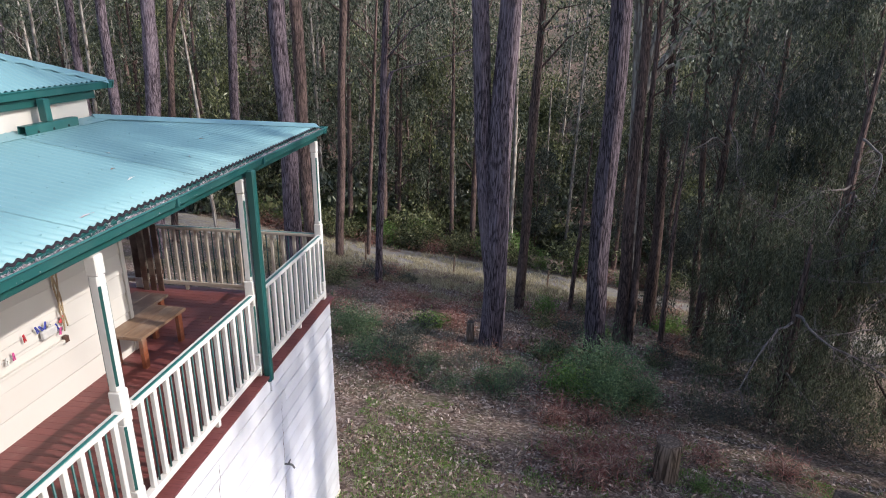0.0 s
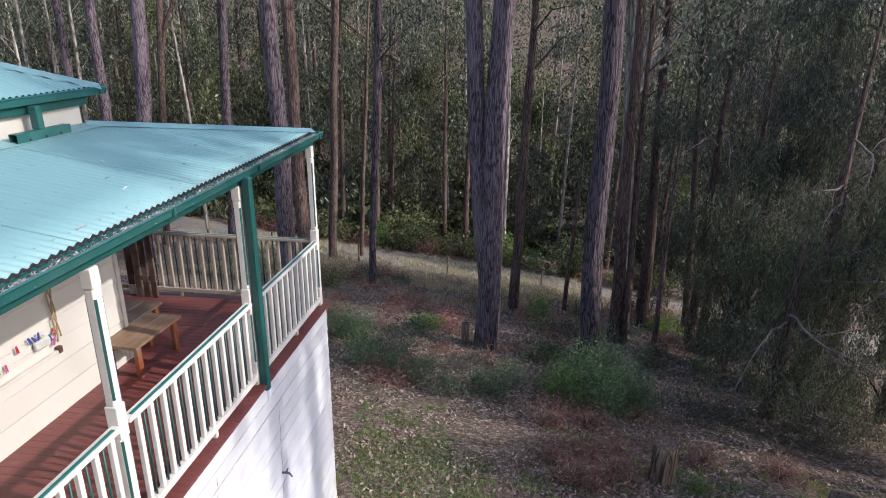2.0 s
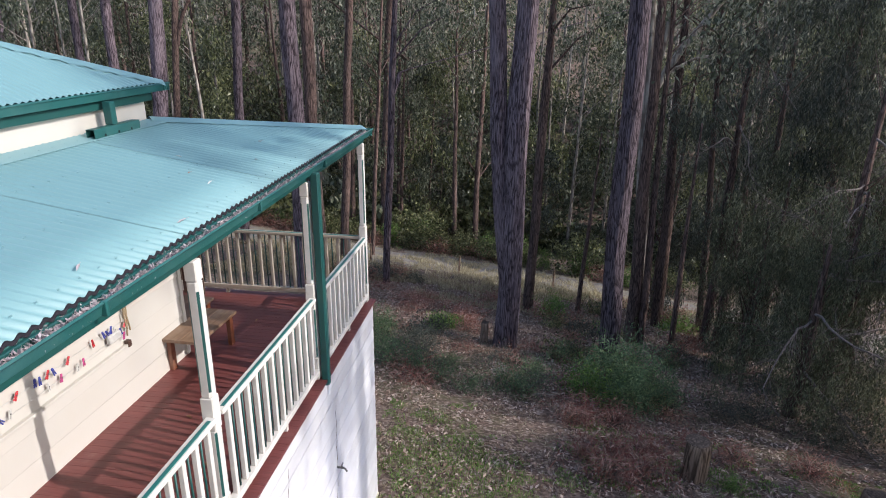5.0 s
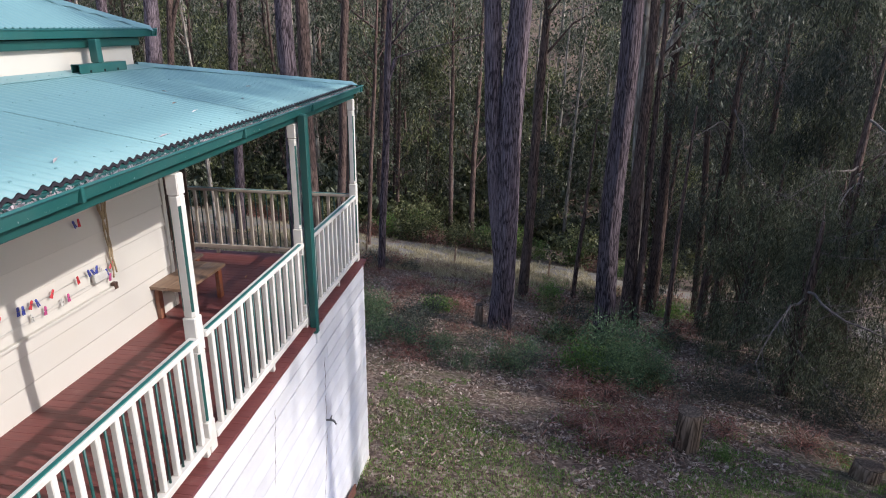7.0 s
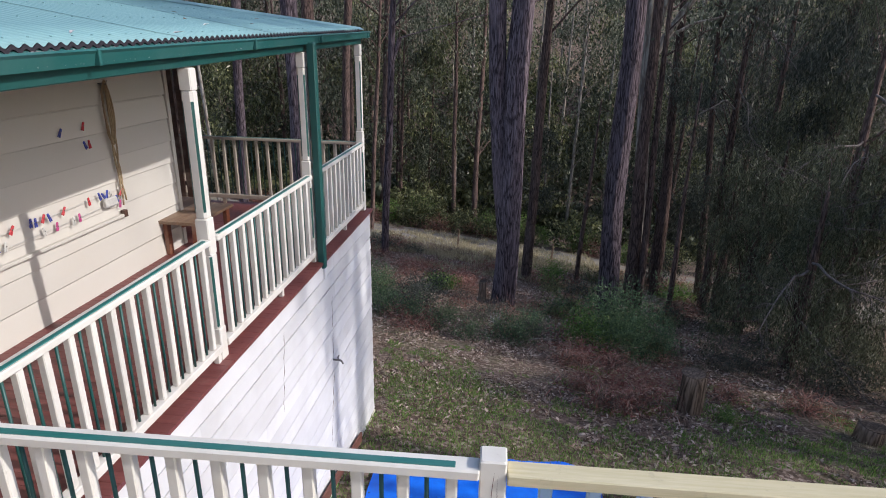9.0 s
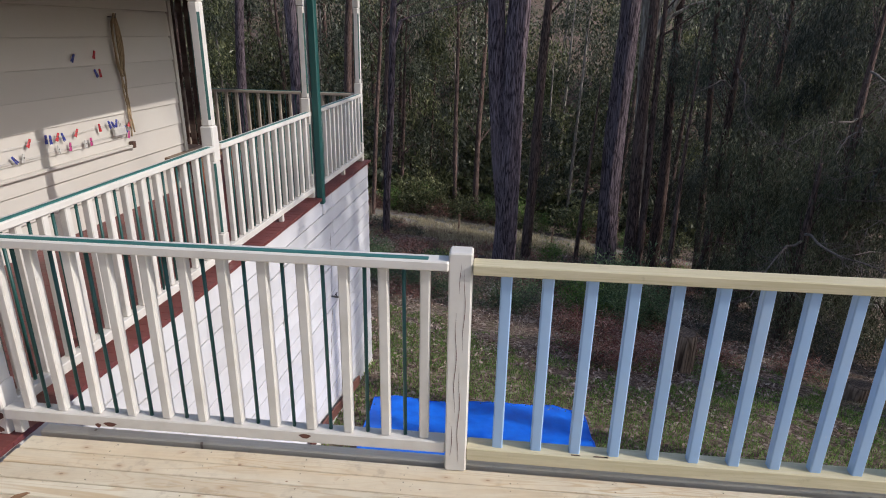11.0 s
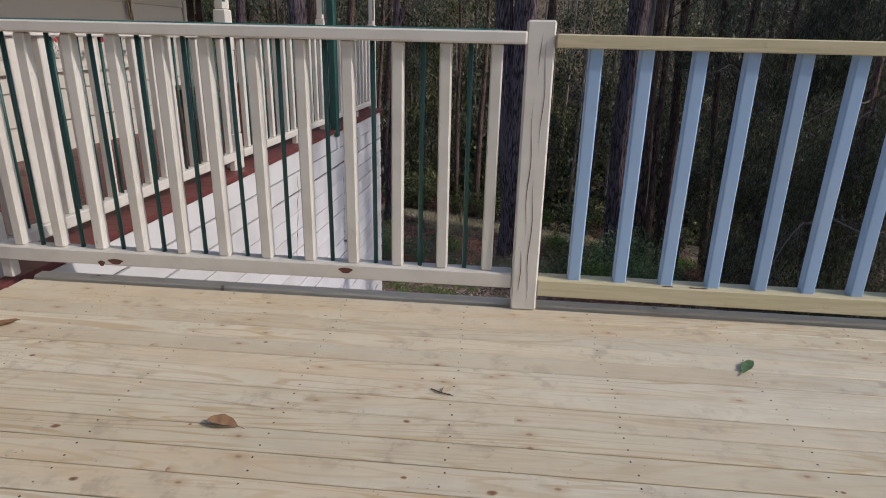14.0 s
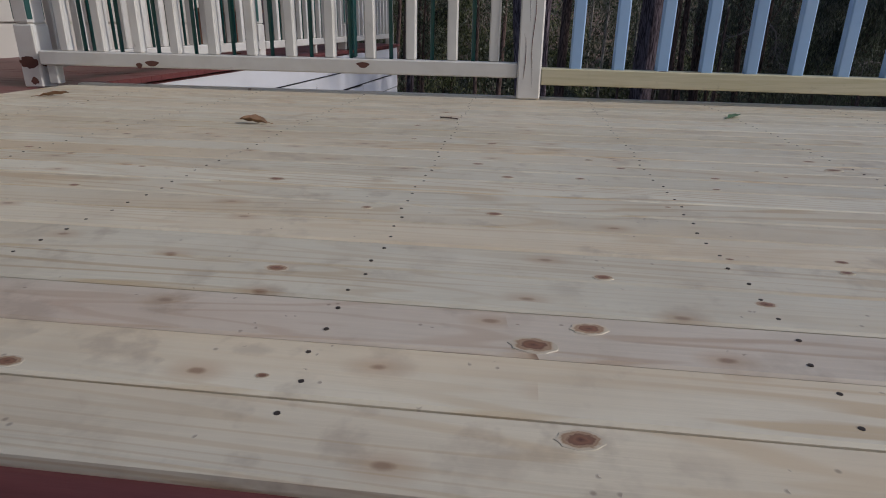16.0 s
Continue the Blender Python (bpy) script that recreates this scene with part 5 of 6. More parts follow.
for k, (x, y, r) in enumerate(((3.48, 8.89, 0.07), (3.58, 8.69, 0.09), (4.05, 8.77, 0.10), (4.2, 9.0, 0.06), (3.86, 8.74, 0.06))):
    stone(x, y, r, k + 5, "small grey-brown stone lying beside the stump")
fallen = Build().tube([(1.01, 12.19, lie(1.01, 12.19) + 0.30), (1.25, 12.23, lie(1.25, 12.2) + 0.33), (1.5, 12.27, lie(1.5, 12.3) + 0.32), (1.73, 12.32, lie(1.73, 12.3) + 0.34)], [0.016, 0.021, 0.018, 0.012], 7)
solid("fallen_stick", fallen.mesh("fallen_stick", TWIG, True), Matrix(), "pale bare stick lying across low bushes", "stick")
rng = np.random.default_rng(41)
SMALLDEAD = shrub_kind(74, 0.9, 0.36, 60, 10, BRACKEN, (0.20, 0.010), 0.1, 0.9, 18)
SMALLDARK = shrub_kind(75, 0.9, 0.6, 70, 18, DARKLEAF, (0.13, 0.014), -0.3, 0.8)
SMALLOLIVE = shrub_kind(76, 0.8, 0.6, 70, 16, OLIVELEAF, (0.13, 0.018), -0.2, 0.8)
for k in range(84):
    y = rng.uniform(11.5, 31)
    x = rng.uniform(-0.30 * y - 0.5, 0.42 * y + 1.0)
    if y < 12.5 and x < 1.2:
        continue
    j = rng.choice(3, p=(0.78, 0.08, 0.14))
    bush((SMALLDEAD, SMALLDARK, SMALLOLIVE)[j], x, y, rng.uniform(0.5, 1.15), rng.uniform(0, 360), ("low patch of dead red-brown bracken", "low dark green scrubby bush", "low olive-green scrubby bush")[j], ("bracken", "shrub", "shrub")[j], "undergrowth", ("bracken", "shrub", "shrub")[j])
for x, y, s in ((-2.1, 19.3, 0.9), (-1.7, 19.7, 0.7), (5.0, 22.6, 0.9), (8.6, 25.5, 1.2)):
    bush(FERN, x, y, s, x * 29, "green fern clump among dry litter", "fern", "ferns", "fern")
rng = np.random.default_rng(8)
for k in range(44):
    x = rng.uniform(-20, 12)
    y = track_y(x)
    y += rng.uniform(4.2, 7.2)
    if k % 3 == 1:
        bush(FERNDEAD, x, y, rng.uniform(0.9, 1.4), rng.uniform(0, 360), "dead reddish-brown bracken heap beside the track", "bracken", "bracken", "bracken")
    else:
        bush(SCRUB if k % 3 == 0 else GREENBUSH, x, y, rng.uniform(0.7, 1.6), rng.uniform(0, 360), "leafy green bush along the track")


HILL = [shrub_kind(68, 2.2, 3.0, 60, 16, GUMLEAF, (0.42, 0.10), 0.8, 0.6), shrub_kind(69, 2.0, 2.4, 60, 16, OLIVELEAF, (0.40, 0.11), 0.6, 0.7)]
for k in range(130):
    y = rng.uniform(45, 78)
    x = rng.uniform(-1.0 * y - 3, 0.62 * y + 3)
    if on_track(x, y) > 3.0:
        bush(HILL[k % 2], x, y, rng.uniform(0.9, 1.7), rng.uniform(0, 360), "dense green bush on the far hillside", group="hillside bushes")


def far_woods():
    rng = np.random.default_rng(90)
    n = 4200
    y = rng.uniform(50, 130, n)
    x = rng.uniform(-1.05, 0.68, n) * y
    z = np.array([lie(a, b) for a, b in zip(x, y)]) + rng.uniform(0.2, 12.0, n)
    lf = leaves(rng, np.stack([x, y, z], axis=1), 26, (0.8, 0.8, 0.8), 0.50, 0.095, 0.8, 0.75)
    solid("far_woods", quads("far_woods", lf, WEEPLEAF), Matrix(), "dense grey-green woods covering the far hillside", "woods", kind="stuff")


far_woods()


def scatter(name, n, x0, x1, y0, y1, seed, material, length, width, upright, label, keep):
    rng = np.random.default_rng(seed)
    p = np.stack([rng.uniform(x0, x1, n), rng.uniform(y0, y1, n)], axis=1)
    p = np.array([q for q in p if keep(*q)])
    c = np.array([(x, y, lie(x, y) + 0.012) for x, y in p])
    lf = leaves(rng, c, 1, 0.0, length, width, -2.0 if upright else 0.0, 0.7)
    if not upright:
        mid = lf[:, :1, 2].copy()
        lf[:, :, 2] = mid + np.clip(lf[:, :, 2] - mid, -0.006, 0.035)
    return solid(name, quads(name, lf, material), Matrix(), label, name.split("_")[-1], kind="stuff")


def patch(x, y, f, s):
    return noise.noise((x * f + s, y * f, s * 1.7))


def lawn(x, y):
    if -1.55 < x < 1.68 and 2.5 < y < 5.62 + 0.18 * x:
        return False
    d = 1.2 * patch(x, y, 0.55, 4.0) + patch(x, y, 1.9, 9.0) * 1.0 + patch(x, y, 5.0, 2.0) * 0.8
    return d + 0.26 * (8.3 - y) - 0.03 * abs(x - 1.0) > -0.30


scatter("lawn_grass", 90000, -2.4, 9.0, 3.0, 11.5, 21, GRASS, 0.066, 0.0065, True, "short green grass in uneven patches", lawn)
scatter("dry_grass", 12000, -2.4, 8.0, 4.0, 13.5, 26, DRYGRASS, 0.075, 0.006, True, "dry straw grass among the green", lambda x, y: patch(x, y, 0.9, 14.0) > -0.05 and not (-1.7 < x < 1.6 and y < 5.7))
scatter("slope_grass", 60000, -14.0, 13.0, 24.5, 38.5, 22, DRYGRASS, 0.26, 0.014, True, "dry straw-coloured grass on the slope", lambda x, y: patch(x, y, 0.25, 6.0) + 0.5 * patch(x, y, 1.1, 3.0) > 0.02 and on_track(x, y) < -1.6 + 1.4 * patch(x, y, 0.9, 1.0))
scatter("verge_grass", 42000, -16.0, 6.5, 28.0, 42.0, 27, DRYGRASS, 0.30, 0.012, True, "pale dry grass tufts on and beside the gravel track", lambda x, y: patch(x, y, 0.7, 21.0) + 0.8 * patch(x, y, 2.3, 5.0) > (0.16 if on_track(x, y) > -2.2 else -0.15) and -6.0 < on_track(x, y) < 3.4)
scatter("leaf_litter", 140000, -6.0, 13.0, 5.0, 31.0, 23, LITTER, 0.125, 0.023, False, "scattered dry brown leaves on the ground", lambda x, y: patch(x, y, 0.6, 12.0) + 0.4 * patch(x, y, 2.7, 8.0) > -0.45 + 0.12 * max(0.0, 10.5 - y) + 0.12 * max(0.0, x - 4.5) * (y < 13) and not (-1.6 < x < 1.75 and 2.2 < y < 5.75 + 0.18 * x))
scatter("twig_litter", 2400, -4.0, 12.0, 6.0, 26.0, 24, TWIG, 0.6, 0.006, False, "fallen dry twigs on the ground", lambda x, y: True)


# gravel track across the slope
def make_track():
    b = Build()
    verts, faces = [], []
    xs = np.linspace(-40, 34, 150)
    for x in xs:
        cy = track_y(x)
        w = 3.5 + 0.8 * noise.noise((x * 0.3, 0, 0)) + 0.4 * noise.noise((x * 1.1, 4, 0))
        for s in (-1, -0.5, 0, 0.5, 1):
            y = cy + s * w
            verts.append((x, y, lie(x, y) + 0.05 - 0.04 * s * s))
    for i in range(len(xs) - 1):
        faces += [(i * 5 + k, i * 5 + k + 1, i * 5 + k + 6, i * 5 + k + 5) for k in range(4)]
    b.add(verts, faces)
    solid("path", b.mesh("path", GRAVEL, True), Matrix(), "pale gravel track winding across the slope", "path", kind="structure")


make_track()

# fence posts along the track
for x, y in ((-7.69, 33.8), (-2.16, 34.2), (3.6, 33.0), (-13.5, 34.6), (6.6, 30.6)):
    z = lie(x, y)
    solid("fence_post", Build().bar((x, y, z - 0.2), (x + 0.03, y, z + 1.15), 0.10, 0.10, 0.012).mesh("fence_post", STUMPBARK), Matrix(), "weathered timber fence post beside the track", "post", "fence posts")


# tree stumps
def stump(x, y, r, h, seed, label):
    z = lie(x, y)
    t = thing("tree_stump", pose(x, y, z), label, "stump", "stumps")
    part("trunk", trunk_mesh("trunk", STUMPBARK, [(0, 0, -0.25), (0.01, 0, h * 0.5), (0.02, 0.0, h)], [r, r * 0.97, r * 0.95], 36, 0.05, seed, 0.35), t)
    b = Build()
    b.tube([(0.02, 0, h - 0.01), (0.02, 0, h + 0.012)], r * 0.93, 28)
    part("cut_face", b.mesh("cut_face", CUTWOOD), t, None, "pale weathered sawn top")


stump(4.10, 9.30, 0.245, 0.87, 71, "tall sawn tree stump with split grey bark")
stump(7.55, 8.95, 0.24, 0.36, 72, "low sawn tree stump at the edge of the scrub")
stump(-0.3, 18.3, 0.14, 0.75, 73, "thin old stump near the large trunk")

# tarpaulin on the lawn
def tarp():
    b = Build()
    nx, ny = 60, 44
    a, c, d, e = Vector((-1.53, 5.37, 0)), Vector((1.62, 5.95, 0)), Vector((1.64, 2.3, 0)), Vector((-1.43, 2.3, 0))
    verts, faces = [], []
    for j in range(ny + 1):
        for i in range(nx + 1):
            u, v = i / nx, j / ny
            p = (a.lerp(c, u)).lerp(e.lerp(d, u), v)
            p.y -= 0.26 * max(0.0, (u - 0.82) / 0.18) ** 2 * max(0.0, 1 - v * 4)
            wr = 0.022 * abs(noise.noise((p.x * 2.2, p.y * 2.2, 5))) + 0.012 * noise.noise((p.x * 7, p.y * 5, 2)) + 0.010 * abs(math.sin(p.x * 2.1 + p.y * 0.7))
            edge = 0.015 * noise.noise((p.x * 3, p.y * 3, 8))
            verts.append((p.x + edge, p.y + edge * 2, lie(p.x, p.y) + 0.026 + wr))
    for j in range(ny):
        faces += [(j * (nx + 1) + i, j * (nx + 1) + i + 1, (j + 1) * (nx + 1) + i + 1, (j + 1) * (nx + 1) + i) for i in range(nx)]
    b.add(verts, faces)
    sheet = solid("tarpaulin", b.mesh("tarpaulin", TARP, True), Matrix(), "bright blue plastic tarpaulin spread on the grass", "tarpaulin")
    row = nx + 1
    edges = (range(0, row), range(ny * row, (ny + 1) * row), range(0, (ny + 1) * row, row), range(nx, (ny + 1) * row, row))
    for ids in edges:
        pts = [Vector(verts[i]) + Vector((0, 0, 0.004)) for i in ids]
        part("hem", Build().tube(pts, 0.007, 6).mesh("hem", TARP, True), sheet)
        for p in pts[3::9]:
            q = p.lerp(Vector((0, 3.9, p.z)), 0.02)
            part("eyelet", Build().tube([q, q + Vector((0, 0, 0.007))], 0.011, 10).mesh("eyelet", STEEL), sheet, None, "small metal eyelet")


tarp()


# ---------- things on the verandah ----------
def low_table(m, w, d, h, label, boards=2, top=None):
    t = thing("low_table", m, label, "table", "low tables")
    for k in range(boards):
        y = -d / 2 + d * (k + 0.5) / boards
        part("top_board", Build().bar((-w / 2, y, h - 0.018), (w / 2, y, h - 0.018), d / boards - 0.002, 0.036, 0.004).mesh("top_board", top or TABLETOP), t)
    for sx in (-1, 1):
        for sy in (-1, 1):
            part("leg", Build().bar((sx * (w / 2 - 0.09), sy * (d / 2 - 0.06), 0), (sx * (w / 2 - 0.09), sy * (d / 2 - 0.06), h - 0.036), 0.075, 0.055, 0.006).mesh("leg", TABLELEG), t)
    part("apron", Build().box(-w / 2 + 0.12, w / 2 - 0.12, -0.015, 0.015, h - 0.10, h - 0.036, 0.003).mesh("apron", TABLELEG), t)
    return t


low_table(HOUSE @ pose(-1.525, 2.43, FLOOR_Z, 0, 0, 88), 0.87, 0.47, 0.42, "low worn timber coffee table with red-brown legs")
low_table(HOUSE @ pose(-2.15, 3.05, FLOOR_Z, 0, 0, 88), 0.80, 0.50, 0.31, "low dark timber bench table beside the wall corner", 2, DARKTOP)

# ledge board, clothes line and pegs on the wall
WX = WALL_X + 0.03
FITTINGS = HOUSE @ pose(0, -0.10, -0.055)
ledge = thing("ledge_board", FITTINGS @ pose(WX, 0, 0), "cream painted ledge board fixed along the wall", "shelf")
part("board", Build().bar((0.02, -1.9, 0.70), (0.02, 1.49, 0.70), 0.04, 0.03, 0.004).mesh("board", CREAM), ledge)
part("end_block", Build().box(0.0, 0.05, 1.485, 1.535, 0.68, 0.75, 0.004).mesh("end_block", DARKWOOD), ledge)
for z in (0.985, 0.87):
    wire = Build().tube([(WX + 0.035, -1.9 + 3.4 * k / 12, z - 0.03 * math.sin(math.pi * k / 12)) for k in range(13)], 0.0025, 5)
    solid("clothes_line", wire.mesh("clothes_line", PEGWHITE), FITTINGS, "thin pale clothes line along the wall", "line", "clothes lines")


def peg(y, z, turn, mat, word):
    p = thing("clothes_peg", FITTINGS @ pose(WX + 0.035, y, z, turn, 0, 0), word + " plastic clothes peg on the wall line", "peg", "clothes pegs")
    for s in (-1, 1):
        part("jaw", Build().bar((0, s * 0.010, -0.05), (0, s * 0.004, 0.03), 0.012, 0.011, 0.003).mesh("jaw", mat), p)
    part("spring", Build().tube([(-0.009, 0, -0.005), (0.009, 0, -0.005)], 0.006, 8).mesh("spring", STEEL), p)


rng = np.random.default_rng(3)
COLS = ((PEGRED, "red"), (PEGBLUE, "blue"), (PEGPINK, "pink"), (PEGWHITE, "white"))
for k, (y, z) in enumerate(((0.84, 1.63), (1.13, 1.65), (1.11, 1.48), (1.17, 1.48), (0.14, 0.97), (0.33, 0.97), (0.38, 0.96), (0.47, 0.97), (0.53, 0.96), (0.71, 0.97), (0.60, 0.86), (0.88, 0.86), (0.80, 0.85),
                            (1.03, 0.97), (1.18, 0.98), (1.23, 0.97), (1.29, 0.98), (1.34, 0.96), (1.42, 0.90), (1.46, 0.84), (1.50, 0.95), (-0.05, 0.86), (0.05, 0.86), (-0.25, 0.97), (-0.40, 0.86), (0.45, 0.86))):
    m, word = COLS[(0, 0, 1, 0, 0, 1, 1, 0, 1, 0, 2, 2, 3, 0, 1, 1, 1, 3, 1, 2, 0, 1, 3, 0, 1, 3)[k]]
    if k == 0:
        m, word = PEGBLUE, "blue"
    peg(y, z, rng.uniform(-40, 40), m, word)
peg_bag = Build().box(WX + 0.02, WX + 0.06, 1.22, 1.40, 0.84, 0.93, 0.012)
solid("peg_tray", peg_bag.mesh("peg_tray", PEGWHITE), FITTINGS, "small pale plastic peg tray on the wall", "tray")

# coil of rope hanging on the wall
rope = thing("rope", FITTINGS, "old tan rope hanging in loops from a hook", "rope")
for k in range(4):
    pts = []
    for j in range(40):
        a = 2 * math.pi * j / 39
        pts.append((WX + 0.03 + 0.008 * k, 1.485 + (0.035 + 0.008 * k) * math.sin(a) + 0.008 * math.sin(3 * a + k), 1.72 + (0.24 + 0.02 * k) * math.cos(a)))
    part("loop", Build().tube(pts, 0.008, 6, False).mesh("loop", ROPE, True), rope)
for k in range(3):
    pts = [(WX + 0.03 + 0.006 * k, 1.50 + 0.03 * math.sin(z * 7 + k * 2) + 0.04 * (1.6 - z), z) for z in np.linspace(1.6, 0.80 + 0.04 * k, 24)]
    part("strand", Build().tube(pts, 0.0085, 6).mesh("strand", ROPE, True), rope)
part("hook", Build().tube([(WX - 0.02, 1.485, 1.99), (WX + 0.07, 1.485, 1.985), (WX + 0.08, 1.485, 2.02)], 0.006, 6).mesh("hook", STEEL), rope)

# tap and uneven upright joints on the lower wall
for ys, z0, z1 in (((2.42, 2.37), -0.55, -1.38), ((2.37, 2.16), -1.55, -2.45), ((0.95, 0.80), -0.30, -1.10)):
    pts = [(EDGE_X - 0.019, ys[0] + (ys[1] - ys[0]) * q + 0.012 * math.sin(q * 23 + z0 * 9), z0 + (z1 - z0) * q) for q in np.linspace(0, 1, 20)]
    part("joint", Build().tube(pts, [0.0006 + 0.0022 * abs(math.sin(q * 2.3)) ** 3 for q in range(20)], 5).mesh("joint", STUMPBARK), wall_lower, None, "uneven dark upright joint between boards")
tap = thing("wall_tap", HOUSE @ pose(EDGE_X - 0.02, 2.37, -1.40), "old grey metal tap on the white wall", "tap")
part("pipe", Build().tube([(-0.02, 0, 0), (0.09, 0, 0)], 0.013, 8).mesh("pipe", STEEL), tap)
part("spout", Build().tube([(0.06, 0, 0), (0.10, 0, -0.01), (0.12, 0, -0.05)], 0.012, 8).mesh("spout", STEEL), tap)
part("handle", Build().bar((0.06, -0.035, 0.045), (0.06, 0.035, 0.045), 0.014, 0.012, 0.003).mesh("handle", STEEL), tap)
part("stem", Build().tube([(0.06, 0, 0), (0.06, 0, 0.045)], 0.007, 6).mesh("stem", STEEL), tap)
lean_board = Build().bar((EDGE_X + 0.03, 1.2, ground_in(0.2, 1.2) + 0.30), (EDGE_X + 0.03, 3.3, ground_in(0.2, 3.3) + 0.16), 0.03, 0.14, 0.004)
solid("loose_board", lean_board.mesh("loose_board", RUST), HOUSE, "brown timber board lying against the foot of the wall", "board")


# leaves lying on the new deck and roof
def curled_leaf(name, m, ln, wd, mat, label, curl=0.5):
    b = Build()
    verts, faces = [], []
    n = 10
    for i in range(n + 1):
        t = i / n
        w = wd * math.sin(math.pi * min(1.0, t * 0.93 + 0.04)) ** 0.8
        z = 0.003 + curl * 0.013 * t * t + 0.003 * math.sin(t * 9) ** 2
        verts += [(t * ln, -w, z + curl * 0.030 * w / wd), (t * ln, 0, z), (t * ln, w, z + curl * 0.022 * w / wd)]
    for i in range(n):
        faces += [(i * 3 + k, i * 3 + k + 1, i * 3 + k + 4, i * 3 + k + 3) for k in range(2)]
    b.add(verts, faces)
    b.tube([(-ln * 0.25, 0.004, 0.004), (0, 0, 0.007)], 0.0012, 5)
    me = b.mesh(name, mat, True)
    return solid(name, me, m, label, "leaf", "fallen leaves")


curled_leaf("fallen_leaf", pose(0.672, -0.425, 0.0, 0, 0, 55), 0.10, 0.017, GREENLEAF, "single fresh green leaf lying on the deck", 0.22)
curled_leaf("fallen_leaf", pose(-0.765, -0.885, 0.0, 0, 0, 176), 0.085, 0.018, DRYLEAF, "curled dry brown leaf lying on the deck", 0.6)
curled_leaf("fallen_leaf", pose(-1.82, -0.475, 0.0, 0, 0, 48), 0.10, 0.020, DRYLEAF, "dry brown leaf lying on the deck")
tw = Build().tube([(-0.285, -0.64, 0.004), (-0.255, -0.66, 0.006), (-0.225, -0.665, 0.004)], 0.0022, 5)
tw.tube([(-0.255, -0.66, 0.005), (-0.25, -0.63, 0.004)], 0.0015, 5)
solid("twig", tw.mesh("twig", DARKWOOD), Matrix(), "tiny dry forked twig on the deck", "twig")
rng = np.random.default_rng(14)
for k in range(11):
    x, y = rng.uniform(-1.3, 0.1), rng.uniform(-1.5, 3.2)
    z = EAVE_Z + (EAVE_X - x) * SLOPE + 0.014
    curled_leaf("fallen_leaf", ROOF @ pose(x, y, z, 0, 10, rng.uniform(0, 360)), rng.uniform(0.04, 0.10), 0.008, (PALELITTER, PEGWHITE, LITTER)[k % 3], "dry gum leaf lying on the verandah roof", 0.3)
for x, y in ((-0.6, 3.9), (-1.0, 1.2), (-0.5, 0.6), (-1.3, 3.4)):
    curled_leaf("fallen_leaf", HOUSE @ pose(x, y, FLOOR_Z, 0, 0, x * 200), 0.08, 0.013, DRYLEAF, "dry leaf lying on the verandah floor")

# worn patches where paint has come off the rails
for x, z, s in ((-0.686, 0.118, 0.026), (-1.62, 0.100, 0.03), (-1.68, 0.09, 0.014)):
    b = Build()
    pts = [(x + s * math.cos(a) * (1 + 0.25 * math.sin(3 * a)), -0.0362, z + 0.012 * math.sin(a)) for a in np.linspace(0, 2 * math.pi, 14, endpoint=False)]
    b.add(pts, [tuple(range(14))])
    part("bare_patch", b.mesh("bare_patch", RUST), front, pose(2.15, 0, 0), "bare brown patch in the paint")


# ---------- boards of the floors ----------
planks_red()


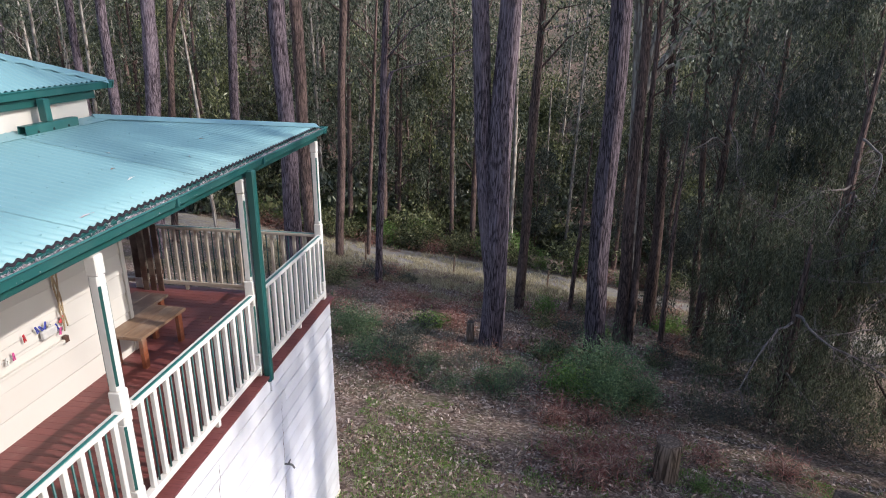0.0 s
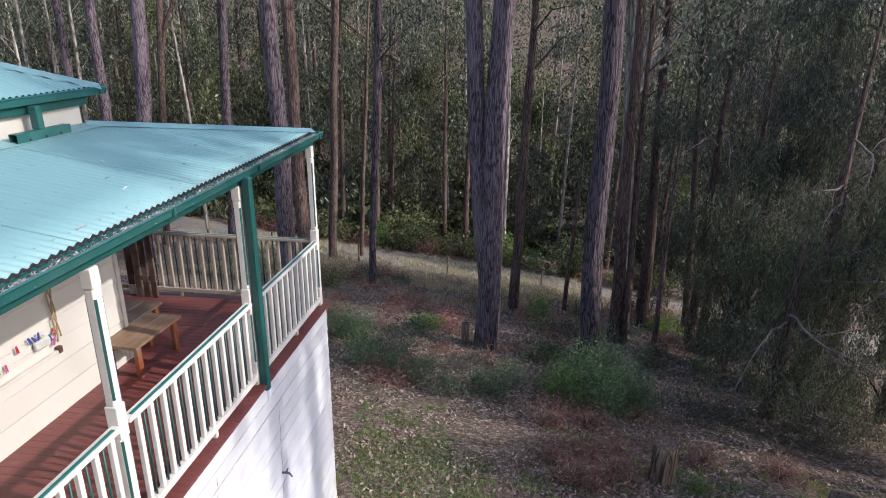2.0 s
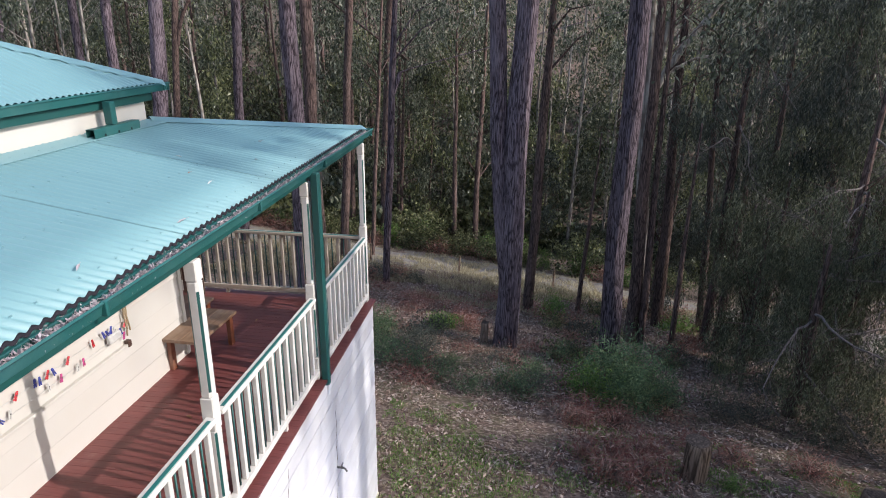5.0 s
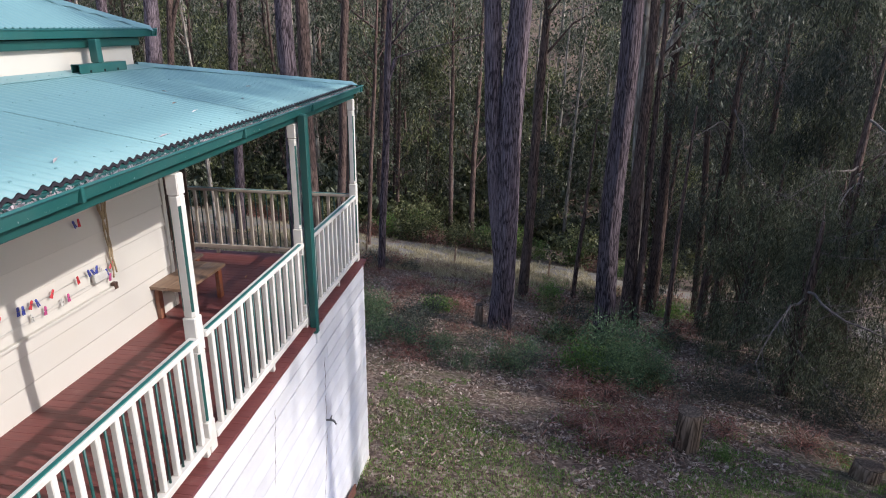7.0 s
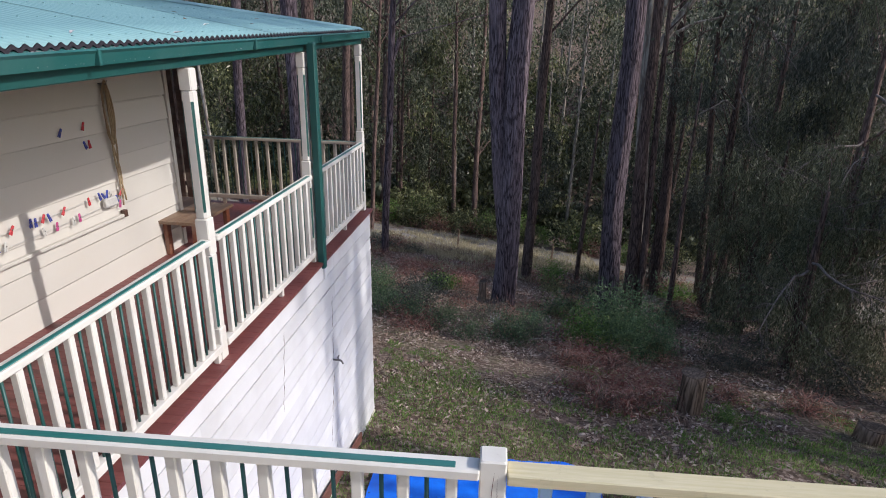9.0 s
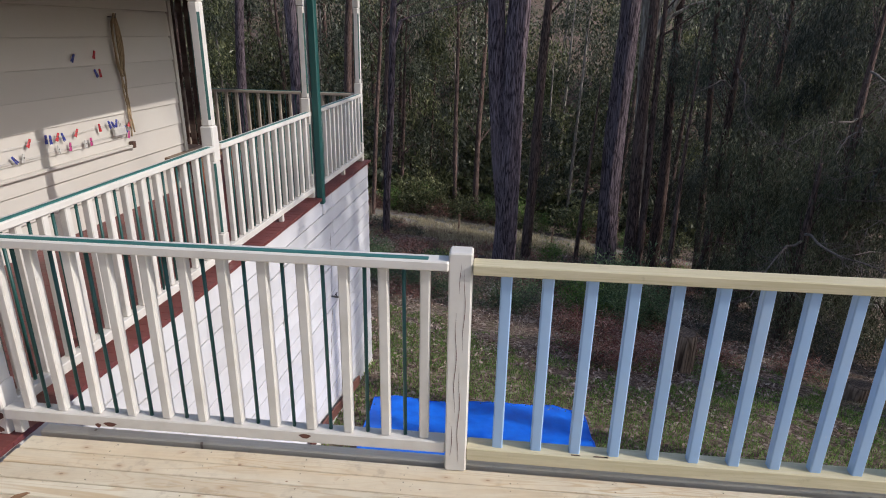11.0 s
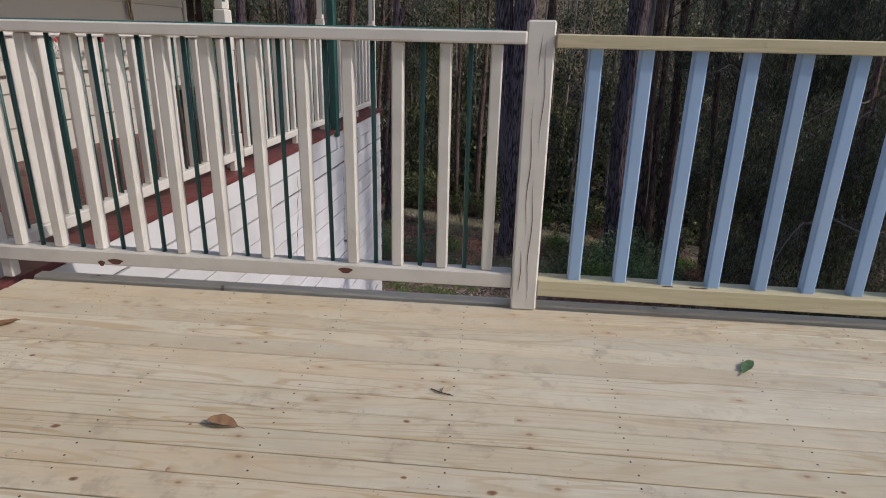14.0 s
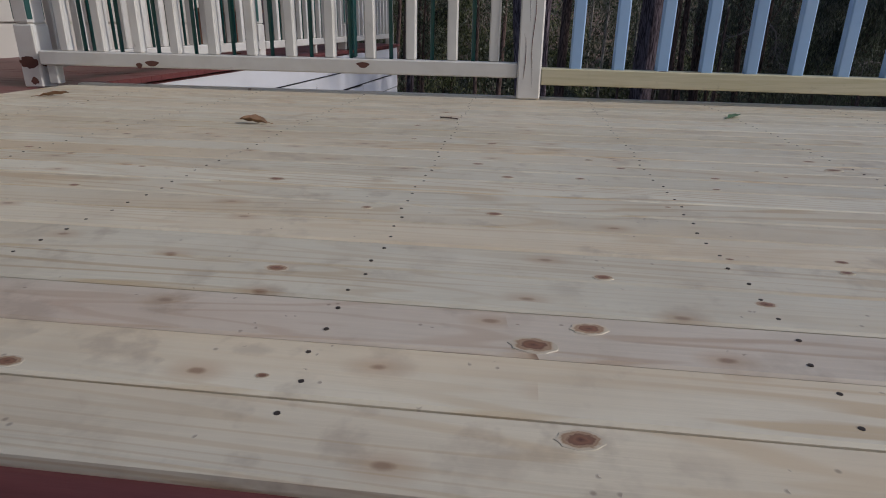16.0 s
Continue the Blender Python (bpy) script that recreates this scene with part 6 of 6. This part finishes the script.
def deck_boards():
    kinds = {m.name: Build().bar((X0, 0, 0), (X1, 0, 0), PITCH - 0.0040, 0.022, 0.0030).mesh("plank", m) for m in (PINE, PINKPINE, GOLDPINE)}
    for i in range(NBOARD):
        me = kinds[(PINKPINE if i == 2 else GOLDPINE if i in (14, 15) else PINE).name]
        part("plank", me, deck, pose(0.004 * math.sin(i * 3.3), DECK_Y0 + (i + 0.5) * PITCH, -0.011 + 0.0004 * math.sin(i * 2.7)))
    b = Build()
    for i in range(NBOARD):
        for x in JOISTS:
            for s in (-0.024, 0.024) if i else (0.024,):
                cx, cy = x + 0.006 * math.sin(i * 5 + x * 9 + s * 90), DECK_Y0 + (i + 0.5) * PITCH + s
                b.tube([(cx, cy, -0.002), (cx, cy, 0.0007)], 0.0027, 8)
                b.tube([(cx, cy, 0.0006), (cx, cy, 0.0009)], 0.0013, 5)
    s = part("screws", b.mesh("screws", SCREW), deck, None, "small dark steel screw heads")
    s["kind"] = "stuff"
    me2 = Build().bar((X0, 0, 0), (X1, 0, 0), 0.09, 0.03, 0.004).mesh("plank", REDDECK)
    for i in range(12):
        part("plank", me2, rear_floor, pose(0, DECK_Y0 - 0.0425 - i * 0.096, -0.026))


deck_boards()

# large knots in the new boards: x, y and half length in millimetres
KNOTS = [(0.043, -2.034, 20), (-0.014, -2.085, 24), (0.018, -2.214, 19), (-0.327, -1.931, 17), (0.074, -1.906, 13), (0.246, -1.945, 13), (-0.069, -1.655, 15), (-0.12, -1.29, 14), (-1.167, -1.317, 14), (-1.23, -0.935, 16),
         (-0.10, -1.05, 16), (-0.053, -1.399, 14), (-0.496, -1.499, 18), (0.641, -1.112, 16), (0.656, -1.198, 20), (0.368, -1.338, 12), (-0.834, -1.618, 13), (-0.28, -1.655, 10), (-0.803, -1.444, 9), (-1.055, -1.114, 13),
         (0.188, -1.274, 12), (-1.027, -1.363, 12), (0.385, -1.83, 10), (-0.60, -2.13, 13), (-0.48, -2.19, 15), (0.95, -1.45, 14), (1.15, -0.80, 14), (-1.55, -0.60, 12)]


rng = np.random.default_rng(52)
for k in range(46):
    KNOTS.append((rng.uniform(-2.0, 2.4), rng.uniform(-2.2, -0.02), rng.uniform(5, 12)))


def knots():
    b = Build()
    n = 18
    verts = [(math.cos(2 * math.pi * i / n) * (1 + 0.08 * math.sin(3 * i)), math.sin(2 * math.pi * i / n), -1.0) for i in range(n)]
    verts += [(x * 0.96, y * 0.96, 0.0) for x, y, z in verts]
    b.add(verts, [tuple(range(n, 2 * n))] + [(i, (i + 1) % n, n + (i + 1) % n, n + i) for i in range(n)])
    me = b.mesh("knot", KNOT)
    for x, y, r in KNOTS:
        row = (y - DECK_Y0) / PITCH
        lo = DECK_Y0 + int(row) * PITCH
        half = r * 0.00066
        y = min(max(y, lo + half + 0.006), lo + PITCH - half - 0.006)
        part("knot", me, deck, pose(x, y, 0.0006, 0, 0, 8 * math.sin(x * 40)) @ Matrix.Diagonal((r * 0.001, half, 0.001, 1)))


knots()
